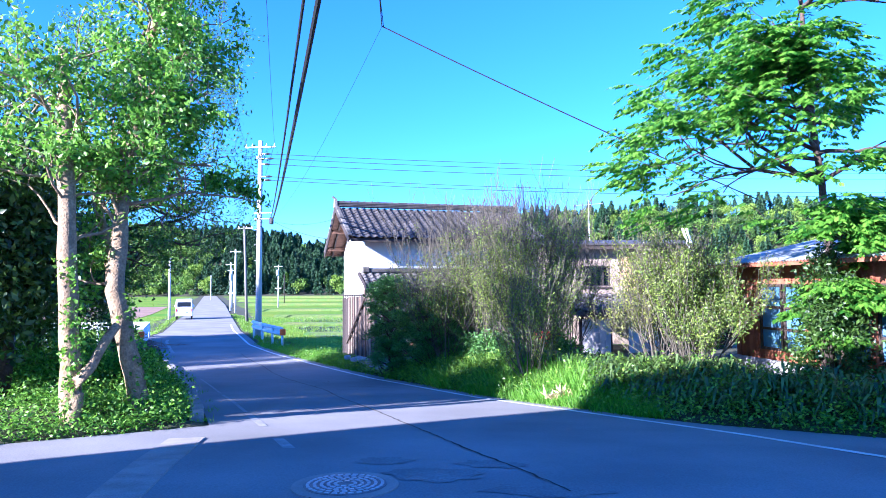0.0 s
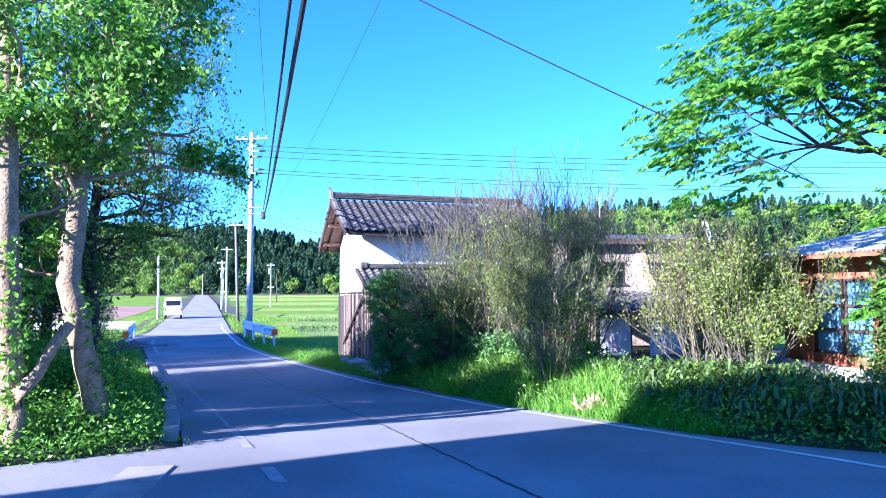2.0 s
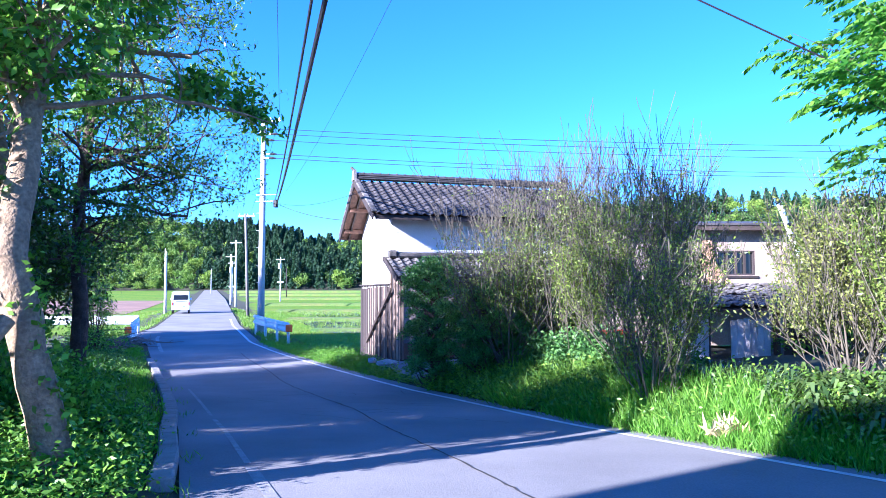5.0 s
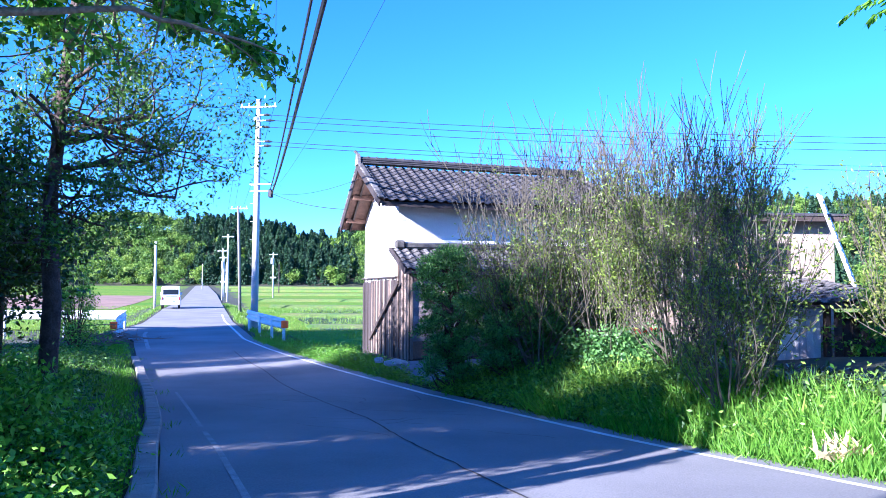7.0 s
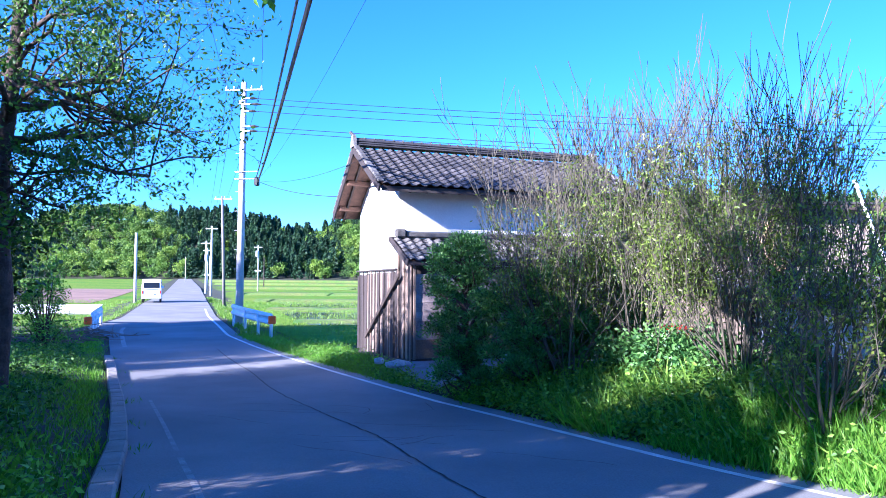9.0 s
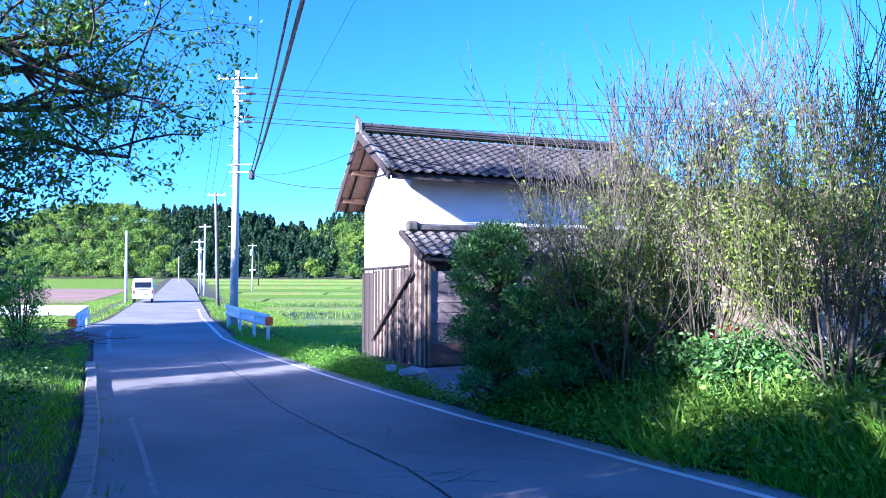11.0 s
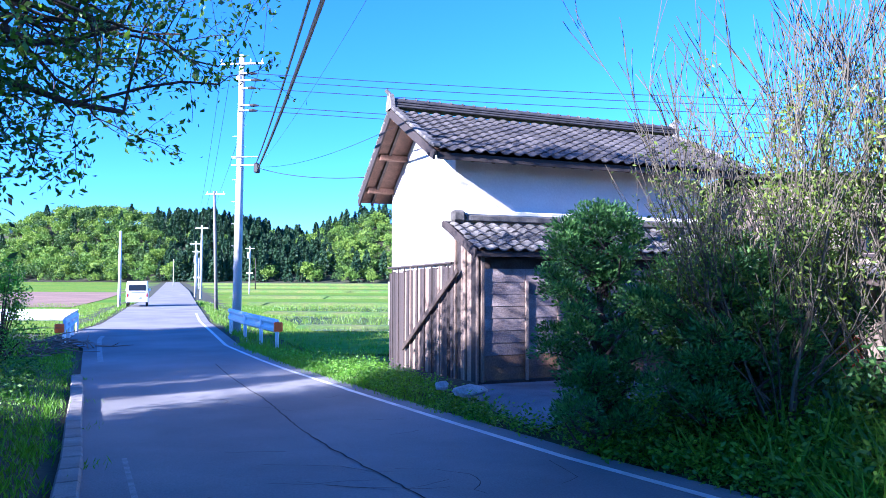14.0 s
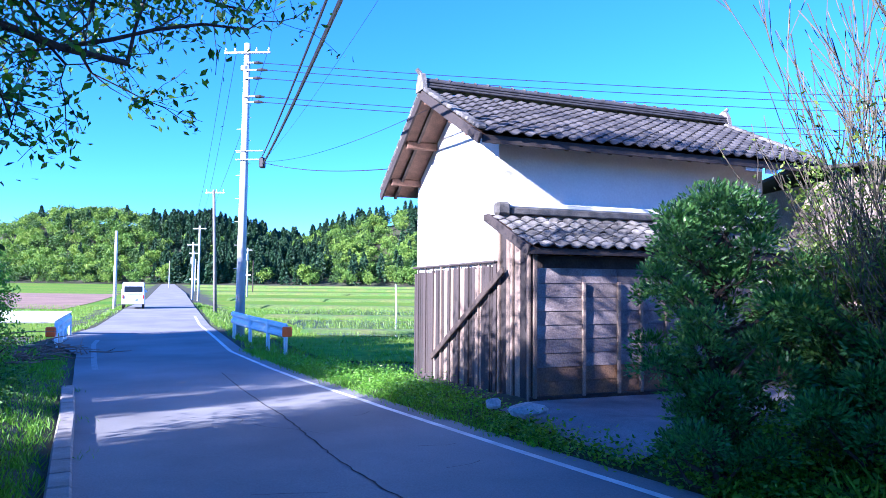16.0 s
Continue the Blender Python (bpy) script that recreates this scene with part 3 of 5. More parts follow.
Geo().box(L0 - 0.05, L1, LV - 0.06, LV + 0.03, FLOOR - 0.12, FLOOR + 0.02, None, 0.01).obj("sill_beam", WOOD_DARK, lean)
# the roof of the lean-to
proof = new("roof")
proof.parent = lean
Geo().extrude([(L0 - 0.2, LE + 0.03, LEZ - 0.03), (L0 - 0.2, 0, LTZ - 0.03), (L0 - 0.2, 0, LTZ - 0.10), (L0 - 0.2, LE + 0.03, LEZ - 0.10)], (L1 - L0 + 0.2, 0, 0)).obj("roof_boarding", WOOD_BROWN, proof)
Geo().beam((L0 - 0.22, LE, LEZ - 0.06), (L0 - 0.22, 0.0, LTZ - 0.06), 0.04, 0.16, 0.008).obj("barge_board", WOOD_GREY, proof)
Geo().beam((L0 - 0.25, 0.04, LTZ - 0.06), (L0 - 0.02, 0.04, LTZ - 0.06), 0.10, 0.12, 0.01).obj("wall_plate", WOOD_GREY, proof)
Geo().box(L0 - 0.2, L1, LE + 0.01, LE + 0.05, LEZ - 0.11, LEZ - 0.02).obj("fascia", WOOD_GREY, proof)
old_tile = tile_mesh("tile", TW, THH, TILE_OLD)
plen = math.hypot(LE, LTZ - LEZ)
pm = slope_matrix(LE, LEZ, 0, LTZ, L0 - 0.18)
for r in range(int(plen / THH)):
    for c in range(int((L1 - L0 + 0.15) / TW)):
        ob = new("tile", old_tile)
        ob.parent = proof
        ob.matrix_basis = pm @ pose(c * TW, r * THH - 0.04, trng.uniform(0, 0.012), trng.uniform(-2, 2), 0, trng.uniform(-2, 2))
Geo().box(L0 + 0.15, L1 + 0.2, -0.16, -0.003, LTZ + 0.0, LTZ + 0.12, None, 0.02).obj("top_flashing", TILE_OLD, proof)
Geo().box(L0 + 0.15, L1 + 0.2, -0.09, -0.003, LTZ + 0.125, LTZ + 0.22, None, 0.02).obj("plaster_fillet", PLASTER, proof)
Geo().box(L0 - 0.12, L0 + 0.13, -0.2, -0.003, LTZ - 0.02, LTZ + 0.2, None, 0.04).obj("ridge_end_tile", TILE_OLD, proof)


# ---- poles ----
def utility_pole(x, y, z0, top, r0, r1, mat, label, lean_x=0.0):
    p = group_at("utility_pole", pose(x, y, z0), label, "utility pole", "utility poles along the road")
    Geo().tube([(0, 0, -0.5), (lean_x * 0.5, 0, (top - z0) / 2), (lean_x, 0, top - z0)], (r0, (r0 + r1) / 2, r1), 14).obj("shaft", mat, p, smooth=True)
    return p


def insulator(parent, x, y, z, r=0.05):
    g2 = Geo()
    g2.tube([(x, y, z), (x, y, z + 0.06), (x, y, z + 0.10), (x, y, z + 0.16)], (r * 0.5, r, r * 0.7, r * 0.3), 8)
    g2.obj("insulator", RAIL_WHITE, parent)


PX, PY, PZ = -12.85, 41.5, -1.45
p1 = utility_pole(PX, PY, PZ, 9.95, 0.19, 0.12, POLE_CONCRETE, "tall pale grey concrete pole with steel crossarms", 0.08)
h0 = -PZ
Geo().beam((-0.78, -0.15, h0 + 9.55), (1.05, -0.15, h0 + 9.55), 0.075, 0.075, 0.01).obj("crossarm", METAL_GREY, p1)
for x in (-0.72, -0.35, 0.5, 0.98):
    insulator(p1, x, -0.15, h0 + 9.59)
for z, x1 in ((9.15, 0.75), (8.87, 0.95), (8.55, 0.72), (7.83, 0.85), (7.62, 0.8)):
    Geo().beam((0.0, -0.15, h0 + z), (x1 * 0.6, -0.15, h0 + z), 0.06, 0.06, 0.008).obj("bracket", METAL_GREY, p1)
    Geo().tube([(x1 * 0.55, -0.15, h0 + z), (x1 * 0.75, -0.15, h0 + z), (x1, -0.15, h0 + z - 0.02)], (0.05, 0.07, 0.03), 8).obj("strain_insulator", WIRE, p1)
for z in (5.72, 5.38):
    Geo().beam((-0.25, -0.17, h0 + z), (0.85, -0.17, h0 + z), 0.05, 0.05, 0.008).obj("bracket", METAL_GREY, p1)
Geo().box(0.72, 0.92, -0.3, -0.05, h0 + 5.05, h0 + 5.45, None, 0.04).obj("cable_closure", WIRE, p1)
for i in range(14):
    Geo().tube([(0, 0, h0 + 1.2 + i * 0.45), ((0.28 if i % 2 else -0.28), 0, h0 + 1.2 + i * 0.45)], 0.012, 5).obj("step_bolt", METAL_GREY, p1)
Geo().tube([(0.0, 0, h0 + 8.9), (0.0, 0, h0 + 9.05)], 0.17, 14).obj("clamp_band", METAL_GREY, p1)

p2 = utility_pole(-22.1, 61.5, -1.5, 6.9, 0.13, 0.09, POLE_OLD, "slim weathered timber pole", -0.3)
Geo().beam((-0.9, 0, 8.2), (0.5, 0, 8.2), 0.08, 0.08).obj("crossarm", METAL_GREY, p2)
for x in (-0.8, -0.1, 0.4):
    insulator(p2, x, 0, 8.25)
far_poles = ((-33.7, 85, 6.25, 0.13, POLE_CONCRETE, 1), (-37.5, 92, 4.9, 0.13, POLE_CONCRETE, 1), (-45.5, 110, 4.6, 0.15, POLE_CONCRETE, 2), (-39.5, 115, 5.3, 0.12, POLE_CONCRETE, 2), (-64, 152, 4.6, 0.12, POLE_CONCRETE, 0), (-44, 130, 3.9, 0.1, WOOD_GREY, 0), (-88, 190, 5.2, 0.12, POLE_CONCRETE, 0))
for x, y, top, r, mat, extra in far_poles:
    fp = utility_pole(x, y, -2.0, top, r, r * 0.7, mat, "distant utility pole by the fields")
    if extra:
        Geo().beam((-0.7, 0, top + 1.7), (0.7, 0, top + 1.7), 0.09, 0.09).obj("crossarm", METAL_GREY, fp)
    if extra == 2:
        Geo().tube([(0.0, -0.35, top + 0.2), (0.0, -0.35, top + 1.1)], 0.28, 12).obj("transformer", METAL_GREY, fp)
        Geo().beam((-0.5, 0, top - 2.0), (0.5, 0, top - 2.0), 0.12, 0.2).obj("crossarm", METAL_GREY, fp)
lp = utility_pole(-31.85, 66, -1.9, 4.35, 0.13, 0.1, POLE_CONCRETE, "plain concrete pole at the field's edge")


# ---- cables ----
def cable(a, b, sag, r, label, n=24, wobble=0.0):
    a, b = Vector(a), Vector(b)
    pts = []
    for i in range(n + 1):
        s = i / n
        p = a.lerp(b, s)
        p.z -= 4 * sag * s * (1 - s)
        pts.append(p)
    return tagged(Geo().tube(pts, r, 5).obj("overhead_cable", WIRE), label, "cable", "overhead cables")


THICK_END = (7.4, -7.5, 6.0)
cable((PX + 0.8, PY - 0.2, 5.45), (THICK_END[0] + 0.3, THICK_END[1], 6.0), 0.9, 0.022, "black telephone cable strung along the road")
cable((PX + 0.85, PY - 0.2, 5.2), (THICK_END[0] + 0.5, THICK_END[1], 5.75), 0.9, 0.035, "thick black bundled telephone cable strung along the road")
for x, end in ((-0.72, (4.6, -8, 11.5)), (0.98, (6.6, -8, 11.5))):
    cable((PX + x, PY - 0.15, 9.75), end, 1.6, 0.008, "thin power line over the road")
for x, e in ((-0.75, -0.8), (-0.35, -0.3), (0.9, 0.4)):
    cable((PX + x, PY, 9.7), (-22.4 + e, 61.5, 6.8), 0.25, 0.010, "thin power line along the road")
    cable((-22.4 + e, 61.5, 6.8), (-33.7 + e, 85, 5.9), 0.3, 0.010, "thin power line along the road")
for z, q in ((9.13, 0.75), (8.85, 0.95), (8.53, 0.72), (7.8, 0.85), (7.6, 0.8)):
    cable((PX + q, PY - 0.15, z), (45, 43.5, z - 1.6), 0.7, 0.014, "power line crossing above the fields")
cable((PX + 0.9, PY - 0.2, 5.25), (-4.9, 30.6, 3.3), 0.2, 0.012, "service line to the storehouse eave")
NODE = (-0.1, 16.3, 6.35)
cable(NODE, (6.9, 17.3, 3.0), 0.05, 0.012, "service line to the red timber house")
cable(NODE, (3.5, -4.0, 9.0), 0.1, 0.010, "service line over the road")
cable((NODE[0] + 0.03, NODE[1], NODE[2]), (3.1, -4.0, 9.2), 0.1, 0.008, "service line over the road")
cable(NODE, (PX + 0.85, PY - 0.2, 5.3), 0.5, 0.004, "thin service line towards the tall pole")
cable((-4.45, 28.3, 3.95), (PX + 0.85, PY - 0.2, 5.3), 0.25, 0.006, "thin service line from the storehouse gable")


# ---- guard rails ----
def guard_rail(name, pts, posts, label, reflector=None):
    e = group_at(name, pose(*pts[0]), label, "guard rail", "guard rails at the bridge")
    o = Vector(pts[0])
    for a, b in zip(pts, pts[1:]):
        a, b = Vector(a) - o, Vector(b) - o
        d = (b - a).normalized()
        side = Vector((-d.y, d.x, 0))
        prof = []
        for s, z in ((0.0, -0.22), (0.06, -0.17), (0.06, -0.09), (0.0, -0.03), (0.0, 0.03), (0.06, 0.09), (0.06, 0.17), (0.0, 0.22)):
            prof.append((s, z))
        prof += [(s - 0.012, z) for s, z in prof[::-1]]
        Geo().extrude([a + side * -s + Vector((0, 0, z)) for s, z in prof], b - a).obj("beam", RAIL_WHITE, e)
    for q in posts:
        q = Vector(q) - o
        zg = q.z
        Geo().tube([(q.x, q.y, zg - 0.3), (q.x, q.y, zg + 0.92)], 0.057, 10).obj("post", RAIL_WHITE, e, smooth=True)
    if reflector:
        q = Vector(reflector) - o
        rf = Geo()
        rf.box(-0.14, 0.14, -0.05, 0.05, -0.15, 0.15, Matrix.Translation(q) @ pose(0, 0, 0, 0, 0, 20), 0.03)
        rf.obj("reflector", ORANGE, e, "orange reflector panel")
    return e


guard_rail("guard_rail", [(-12.55, 40.0, -0.58), (-11.0, 37.6, -0.60), (-9.25, 35.75, -0.72)], [(-12.4, 39.8, -1.35), (-11.0, 37.55, -1.35), (-10.1, 36.6, -1.4), (-9.3, 35.8, -1.45)], "white painted steel guard rail bent at its end", (-9.2, 35.6, -0.72))
guard_rail("guard_rail", [(-24.5, 39.4, -0.66), (-18.4, 39.7, -0.64), (-16.5, 36.0, -0.70)], [(-24.3, 39.3, -1.6), (-21.4, 39.5, -1.55), (-18.4, 39.6, -1.5), (-17.8, 38.4, -1.5), (-17.15, 37.2, -1.5), (-16.52, 36.0, -1.5)], "white painted steel guard rail at the bridge end", (-16.6, 35.85, -0.85))


# ---- van ----
def kei_van(m):
    e = group_at("van", m, "small white box van parked on the road", "van")
    s = Geo()
    W, H, Ln = 0.74, 1.86, 3.39
    # side profile, rear at y = 0
    prof = [(0.0, 0.34), (0.02, 0.95), (0.08, 1.75), (0.20, H), (2.45, H), (2.95, 1.25), (3.32, 1.02), (Ln, 0.70), (Ln, 0.32)]
    rows_ = []
    for x, q in ((-W, 0.06), (-W + 0.05, 0.0), (W - 0.05, 0.0), (W, 0.06)):
        rows_.append([(x * (1 - 0.07 * max(0, z - 0.95)), y + (q if y < 1 else -q), z - (q if z > 1.0 else 0)) for y, z in prof])
    n = len(prof)
    for r in rows_:
        s.v += r
    for i in range(3):
        for j in range(n):
            s.f.append((i * n + j, i * n + (j + 1) % n, (i + 1) * n + (j + 1) % n, (i + 1) * n + j))
    s.f += [tuple(range(n)), tuple(range(3 * n, 4 * n))[::-1]]
    s.obj("body", VAN_WHITE, e)
    Geo().box(-0.58, 0.58, 0, 0.03, 0, 0.42, pose(0, 0.012, 1.18, -5), 0.012).obj("rear_window", DARK_GLASS, e)
    for sx in (-1, 1):
        Geo().box(sx * 0.66 - 0.05, sx * 0.66 + 0.05, -0.02, 0.06, 0.72, 0.98, None, 0.015).obj("tail_lamp", RED_LENS, e)
        Geo().box(sx * 0.715 - 0.012, sx * 0.715 + 0.012, 0.35, 2.3, 1.14, 1.62, None, 0.01).obj("side_window", DARK_GLASS, e)
        Geo().box(sx * 0.80 - 0.07, sx * 0.80 + 0.07, 2.6, 2.72, 1.1, 1.3, None, 0.02).obj("mirror", VAN_WHITE, e)
        for y in (0.62, 2.75):
            wheel = Geo().tube([(sx * 0.58, y, 0.28), (sx * 0.72, y, 0.28)], 0.28, 18).obj("wheel", RUBBER, e)
            Geo().tube([(sx * 0.70, y, 0.28), (sx * 0.728, y, 0.28)], 0.17, 14).obj("rim", METAL_GREY, wheel)
    Geo().box(-0.72, 0.72, -0.07, 0.05, 0.33, 0.56, None, 0.03).obj("bumper", VAN_WHITE, e)
    Geo().box(-0.17, 0.17, -0.085, -0.06, 0.60, 0.76, pose(0, 0.03, 0), 0.005).obj("number_plate", RAIL_WHITE, e, "yellowish plain plate")
    Geo().box(-0.5, 0.5, -0.03, 0.01, 1.06, 1.10, None, 0.01).obj("tailgate_trim", METAL_GREY, e)
    return e


kei_van(pose(-28.55, 62.6, road_z(62.6), 0, 0, 27))

# ---- manhole, kerb and gutter ----
MX, MY = 1.1, 9.3
mh = group_at("manhole_cover", pose(MX, MY, road_z(MY) + 0.004, -1.9), "round cast iron manhole cover set in the asphalt", "manhole cover")
Geo().tube([(0, 0, -0.03), (0, 0, 0.008)], 0.43, 40).obj("frame", CONCRETE, mh)
cv = Geo()
cv.tube([(0, 0, -0.02), (0, 0, 0.013)], 0.335, 36)
cv.obj("cover", IRON, mh)
for ring, n in ((0.30, 30), (0.245, 24), (0.19, 20), (0.135, 14), (0.08, 8)):
    for i in range(n):
        a = 2 * math.pi * i / n + ring
        Geo().box(-0.022, 0.022, -0.014, 0.014, 0.011, 0.020, pose(ring * math.cos(a), ring * math.sin(a), 0, 0, 0, math.degrees(a) + 90), 0.003).obj("stud", METAL_GREY, mh)
kerb = tagged(new("kerb"), "pale concrete kerb along the verge", "kerb", kind="structure")
kp = [(-2.0, 12.9), (-2.6, 14.1), (-3.55, 15.8), (-4.5, 17.6), (-5.35, 19.05), (-6.5, 20.95), (-7.8, 23.0), (-9.1, 25.1), (-10.9, 27.9)]
krng = random.Random(2)
for (x0, y0), (x1, y1) in zip(kp, kp[1:]):
    n = max(1, round(math.hypot(x1 - x0, y1 - y0) / 0.6))
    for i in range(n):
        a = (x0 + (x1 - x0) * i / n, y0 + (y1 - y0) * i / n)
        b = (x0 + (x1 - x0) * (i + 0.985) / n, y0 + (y1 - y0) * (i + 0.985) / n)
        Geo().beam((*a, road_z(a[1]) + 0.03 + krng.uniform(-0.008, 0.008)), (*b, road_z(b[1]) + 0.03), 0.2, 0.14, 0.02).obj("kerb_stone", CONCRETE, kerb)
gutter = tagged(new("gutter"), "flat concrete gutter slabs beside the side lane", "gutter", kind="structure")
gp = [(-0.2, 7.6), (-0.75, 9.4), (-1.35, 11.4)]
for (x0, y0), (x1, y1) in zip(gp, gp[1:]):
    n = round(math.hypot(x1 - x0, y1 - y0) / 0.6)
    for i in range(n):
        a = (x0 + (x1 - x0) * i / n, y0 + (y1 - y0) * i / n)
        b = (x0 + (x1 - x0) * (i + 0.98) / n, y0 + (y1 - y0) * (i + 0.98) / n)
        Geo().beam((*a, road_z(a[1]) - 0.025), (*b, road_z(b[1]) - 0.025), 0.42, 0.07, 0.008).obj("slab", CONCRETE, gutter)

# ---- yard in front of the lean-to ----
yd = Geo()
for j in range(9):
    for i in range(17):
        u, v = -0.6 + i * 0.3, -4.3 + j * 0.38
        p = KM @ Vector((u, v, 0))
        zz = max(height(p.x, p.y), road_z(p.y)) + 0.03
        yd.v.append((p.x, p.y, zz))
yd.f = [(j * 17 + i, j * 17 + i + 1, (j + 1) * 17 + i + 1, (j + 1) * 17 + i) for j in range(8) for i in range(16)]
tagged(yd.obj("driveway", APRON), "bare concrete apron in front of the lean-to", "driveway", kind="structure")


def boulder(x, y, z, sx, sy, sz, seed, label):
    bm = bmesh.new()
    bmesh.ops.create_icosphere(bm, subdivisions=2, radius=1)
    for q in bm.verts:
        q.co *= 1 + 0.25 * noise.noise(q.co * 1.6 + Vector((seed, 0, 0)))
        q.co = Vector((q.co.x * sx, q.co.y * sy, max(-0.6, q.co.z) * sz))
    me = bpy.data.meshes.new("stone")
    bm.to_mesh(me)
    bm.free()
    me.materials.append(STONE)
    ob = new("stone", me)
    ob.matrix_basis = pose(x, y, z, 0, 0, seed * 40)
    return tagged(ob, label, "stone")


boulder(-2.75, 24.95, -0.85, 0.30, 0.2, 0.10, 1, "flat pale stone lying before the lean-to")
boulder(-3.2, 25.25, -0.83, 0.13, 0.11, 0.09, 2, "rounded pale stone beside a flat one")
boulder(-0.4, 25.6, -0.78, 0.22, 0.18, 0.12, 3, "pale stone at the foot of the clapboards")


# ---- old barn behind the shrubs ----
BM = pose(5.0, 28.2, 0, 0, 0, 10)
barn = group_at("barn", BM, "derelict plastered barn with a dark sheet roof and crumbling walls", "barn")
BG = -0.65
SILVER = material("silvered_board", (0.50, 0.48, 0.45), 0.9, 0.2, 3, 0.3, 40, per_object=0.15)
B0, B1 = -1.7, 3.6
WINS = ((-0.55, 0.42), (1.3, 2.4))
for a, b, z0, z1 in ((B0, WINS[0][0], BG, 2.78), (WINS[0][0], WINS[0][1], BG, 1.36), (WINS[0][0], WINS[0][1], 2.08, 2.78), (WINS[0][1], WINS[1][0], BG, 2.78), (WINS[1][0], WINS[1][1], BG, 1.36), (WINS[1][0], WINS[1][1], 2.08, 2.78), (WINS[1][1], B1, BG, 2.78)):
    Geo().box(a, b, 0.0, 0.2, z0, z1).obj("wall", OLD_PLASTER, barn)
Geo().box(B0, B1, 4.0, 4.2, BG, 2.78).obj("wall", OLD_PLASTER, barn)
for u in (B0, B1 - 0.2):
    Geo().box(u, u + 0.2, 0.2, 4.0, BG, 2.78).obj("wall", OLD_PLASTER, barn)
for u0, u1 in WINS:
    win = new("window")
    win.parent = barn
    z0, z1 = 1.36, 2.08
    n = 4
    for a, b, c, d in [(u0, u1, z0, z0 + 0.05), (u0, u1, z1 - 0.05, z1)] + [(u0 + (u1 - u0 - 0.05) * q / n, u0 + (u1 - u0 - 0.05) * q / n + 0.05, z0 + 0.05, z1 - 0.05) for q in range(n + 1)]:
        Geo().box(a, b, 0.02, 0.1, c, d).obj("window_bar", WOOD_GREY, win)
    Geo().box(u0 + 0.05, u1 - 0.05, 0.105, 0.115, z0 + 0.05, z1 - 0.05).obj("pane", DARK_GLASS, win)
for u0, u1 in WINS:
    Geo().box(u0 - 0.08, u1 + 0.08, -0.05, -0.004, 1.28, 1.35, None, 0.01).obj("sill", WOOD_GREY, barn)
# plaster fallen away to the mud beneath, hanging as a torn flap
fl = Geo()
fl.extrude([(0.78, -0.04, 2.45), (1.0, -0.07, 2.62), (1.16, -0.06, 2.2), (1.2, -0.09, 1.7), (1.42, -0.12, 1.35), (1.2, -0.16, 1.05), (0.95, -0.12, 1.2), (0.74, -0.06, 1.75)], (0, 0.035, 0))
fl.obj("torn_plaster", MUD_WALL, barn)
fl = Geo()
fl.extrude([(1.16, -0.03, 1.9), (1.3, -0.03, 1.6), (1.6, -0.05, 1.2), (1.3, -0.06, 0.85), (1.0, -0.04, 1.1)], (0, 0.025, 0))
fl.obj("torn_plaster", MUD_WALL, barn)
Geo().extrude([(B0 - 0.3, -0.5, 2.84), (B0 - 0.3, 2.1, 3.12), (B0 - 0.3, 4.7, 2.84), (B0 - 0.3, 4.7, 2.78), (B0 - 0.3, 2.1, 3.05), (B0 - 0.3, -0.5, 2.78)], (B1 - B0 + 0.45, 0, 0)).obj("roof", ROOF_DARK, barn)
Geo().box(B0 - 0.28, B1 + 0.12, -0.47, -0.42, 2.64, 2.79).obj("fascia", WOOD_DARK, barn)
for i in range(9):
    u = B0 + 0.1 + i * 0.62
    Geo().box(u, u + 0.07, -0.42, 0.0, 2.66, 2.76).obj("rafter", WOOD_DARK, barn)
# low front range with a sagging tiled roof
FV = -3.9
lroof = new("lower_roof")
lroof.parent = barn
lm = slope_matrix(FV - 0.35, 0.62, -0.02, 1.16, -1.75)
for r in range(16):
    for c in range(17):
        if trng.random() < 0.06:
            continue
        ob = new("tile", old_tile)
        ob.parent = lroof
        ob.matrix_basis = lm @ pose(c * TW, r * THH + trng.uniform(-0.03, 0.03), trng.uniform(0, 0.03) - 0.05 * math.sin(r * 0.2) * math.sin(c * 0.2), trng.uniform(-3, 3), trng.uniform(-3, 3), trng.uniform(-6, 6))
Geo().extrude([(-1.8, FV - 0.33, 0.57), (-1.8, -0.01, 1.10), (-1.8, -0.01, 1.04), (-1.8, FV - 0.33, 0.51)], (4.7, 0, 0)).obj("lower_roof_boarding", WOOD_DARK, barn)
for u in (-1.62, -0.79, 0.85, 2.75):
    Geo().box(u - 0.06, u + 0.06, FV - 0.06, FV + 0.06, BG, 0.60, None, 0.01).obj("post", WOOD_DARK, barn)
# boarded door and patched wall of the low range
dr = new("door")
dr.parent = barn
for i in range(5):
    Geo().box(-1.62 + i * 0.166, -1.62 + i * 0.166 + 0.160, FV - 0.10, FV - 0.07, BG + 0.08, 0.44, None, 0.004).obj("door_board", SILVER, dr)
for i in range(6):
    Geo().box(-0.25 + i * 0.155, -0.25 + i * 0.155 + 0.150, FV - 0.05, FV - 0.02, BG + 0.05, 0.30 + 0.02 * (i % 3), None, 0.004).obj("wall_board", SILVER, barn)
for i in range(9):
    Geo().box(1.0 + i * 0.19, 1.0 + i * 0.19 + 0.18, FV - 0.03, FV, BG + 0.02, 0.42, None, 0.004).obj("wall_board", WOOD_GREY, barn)


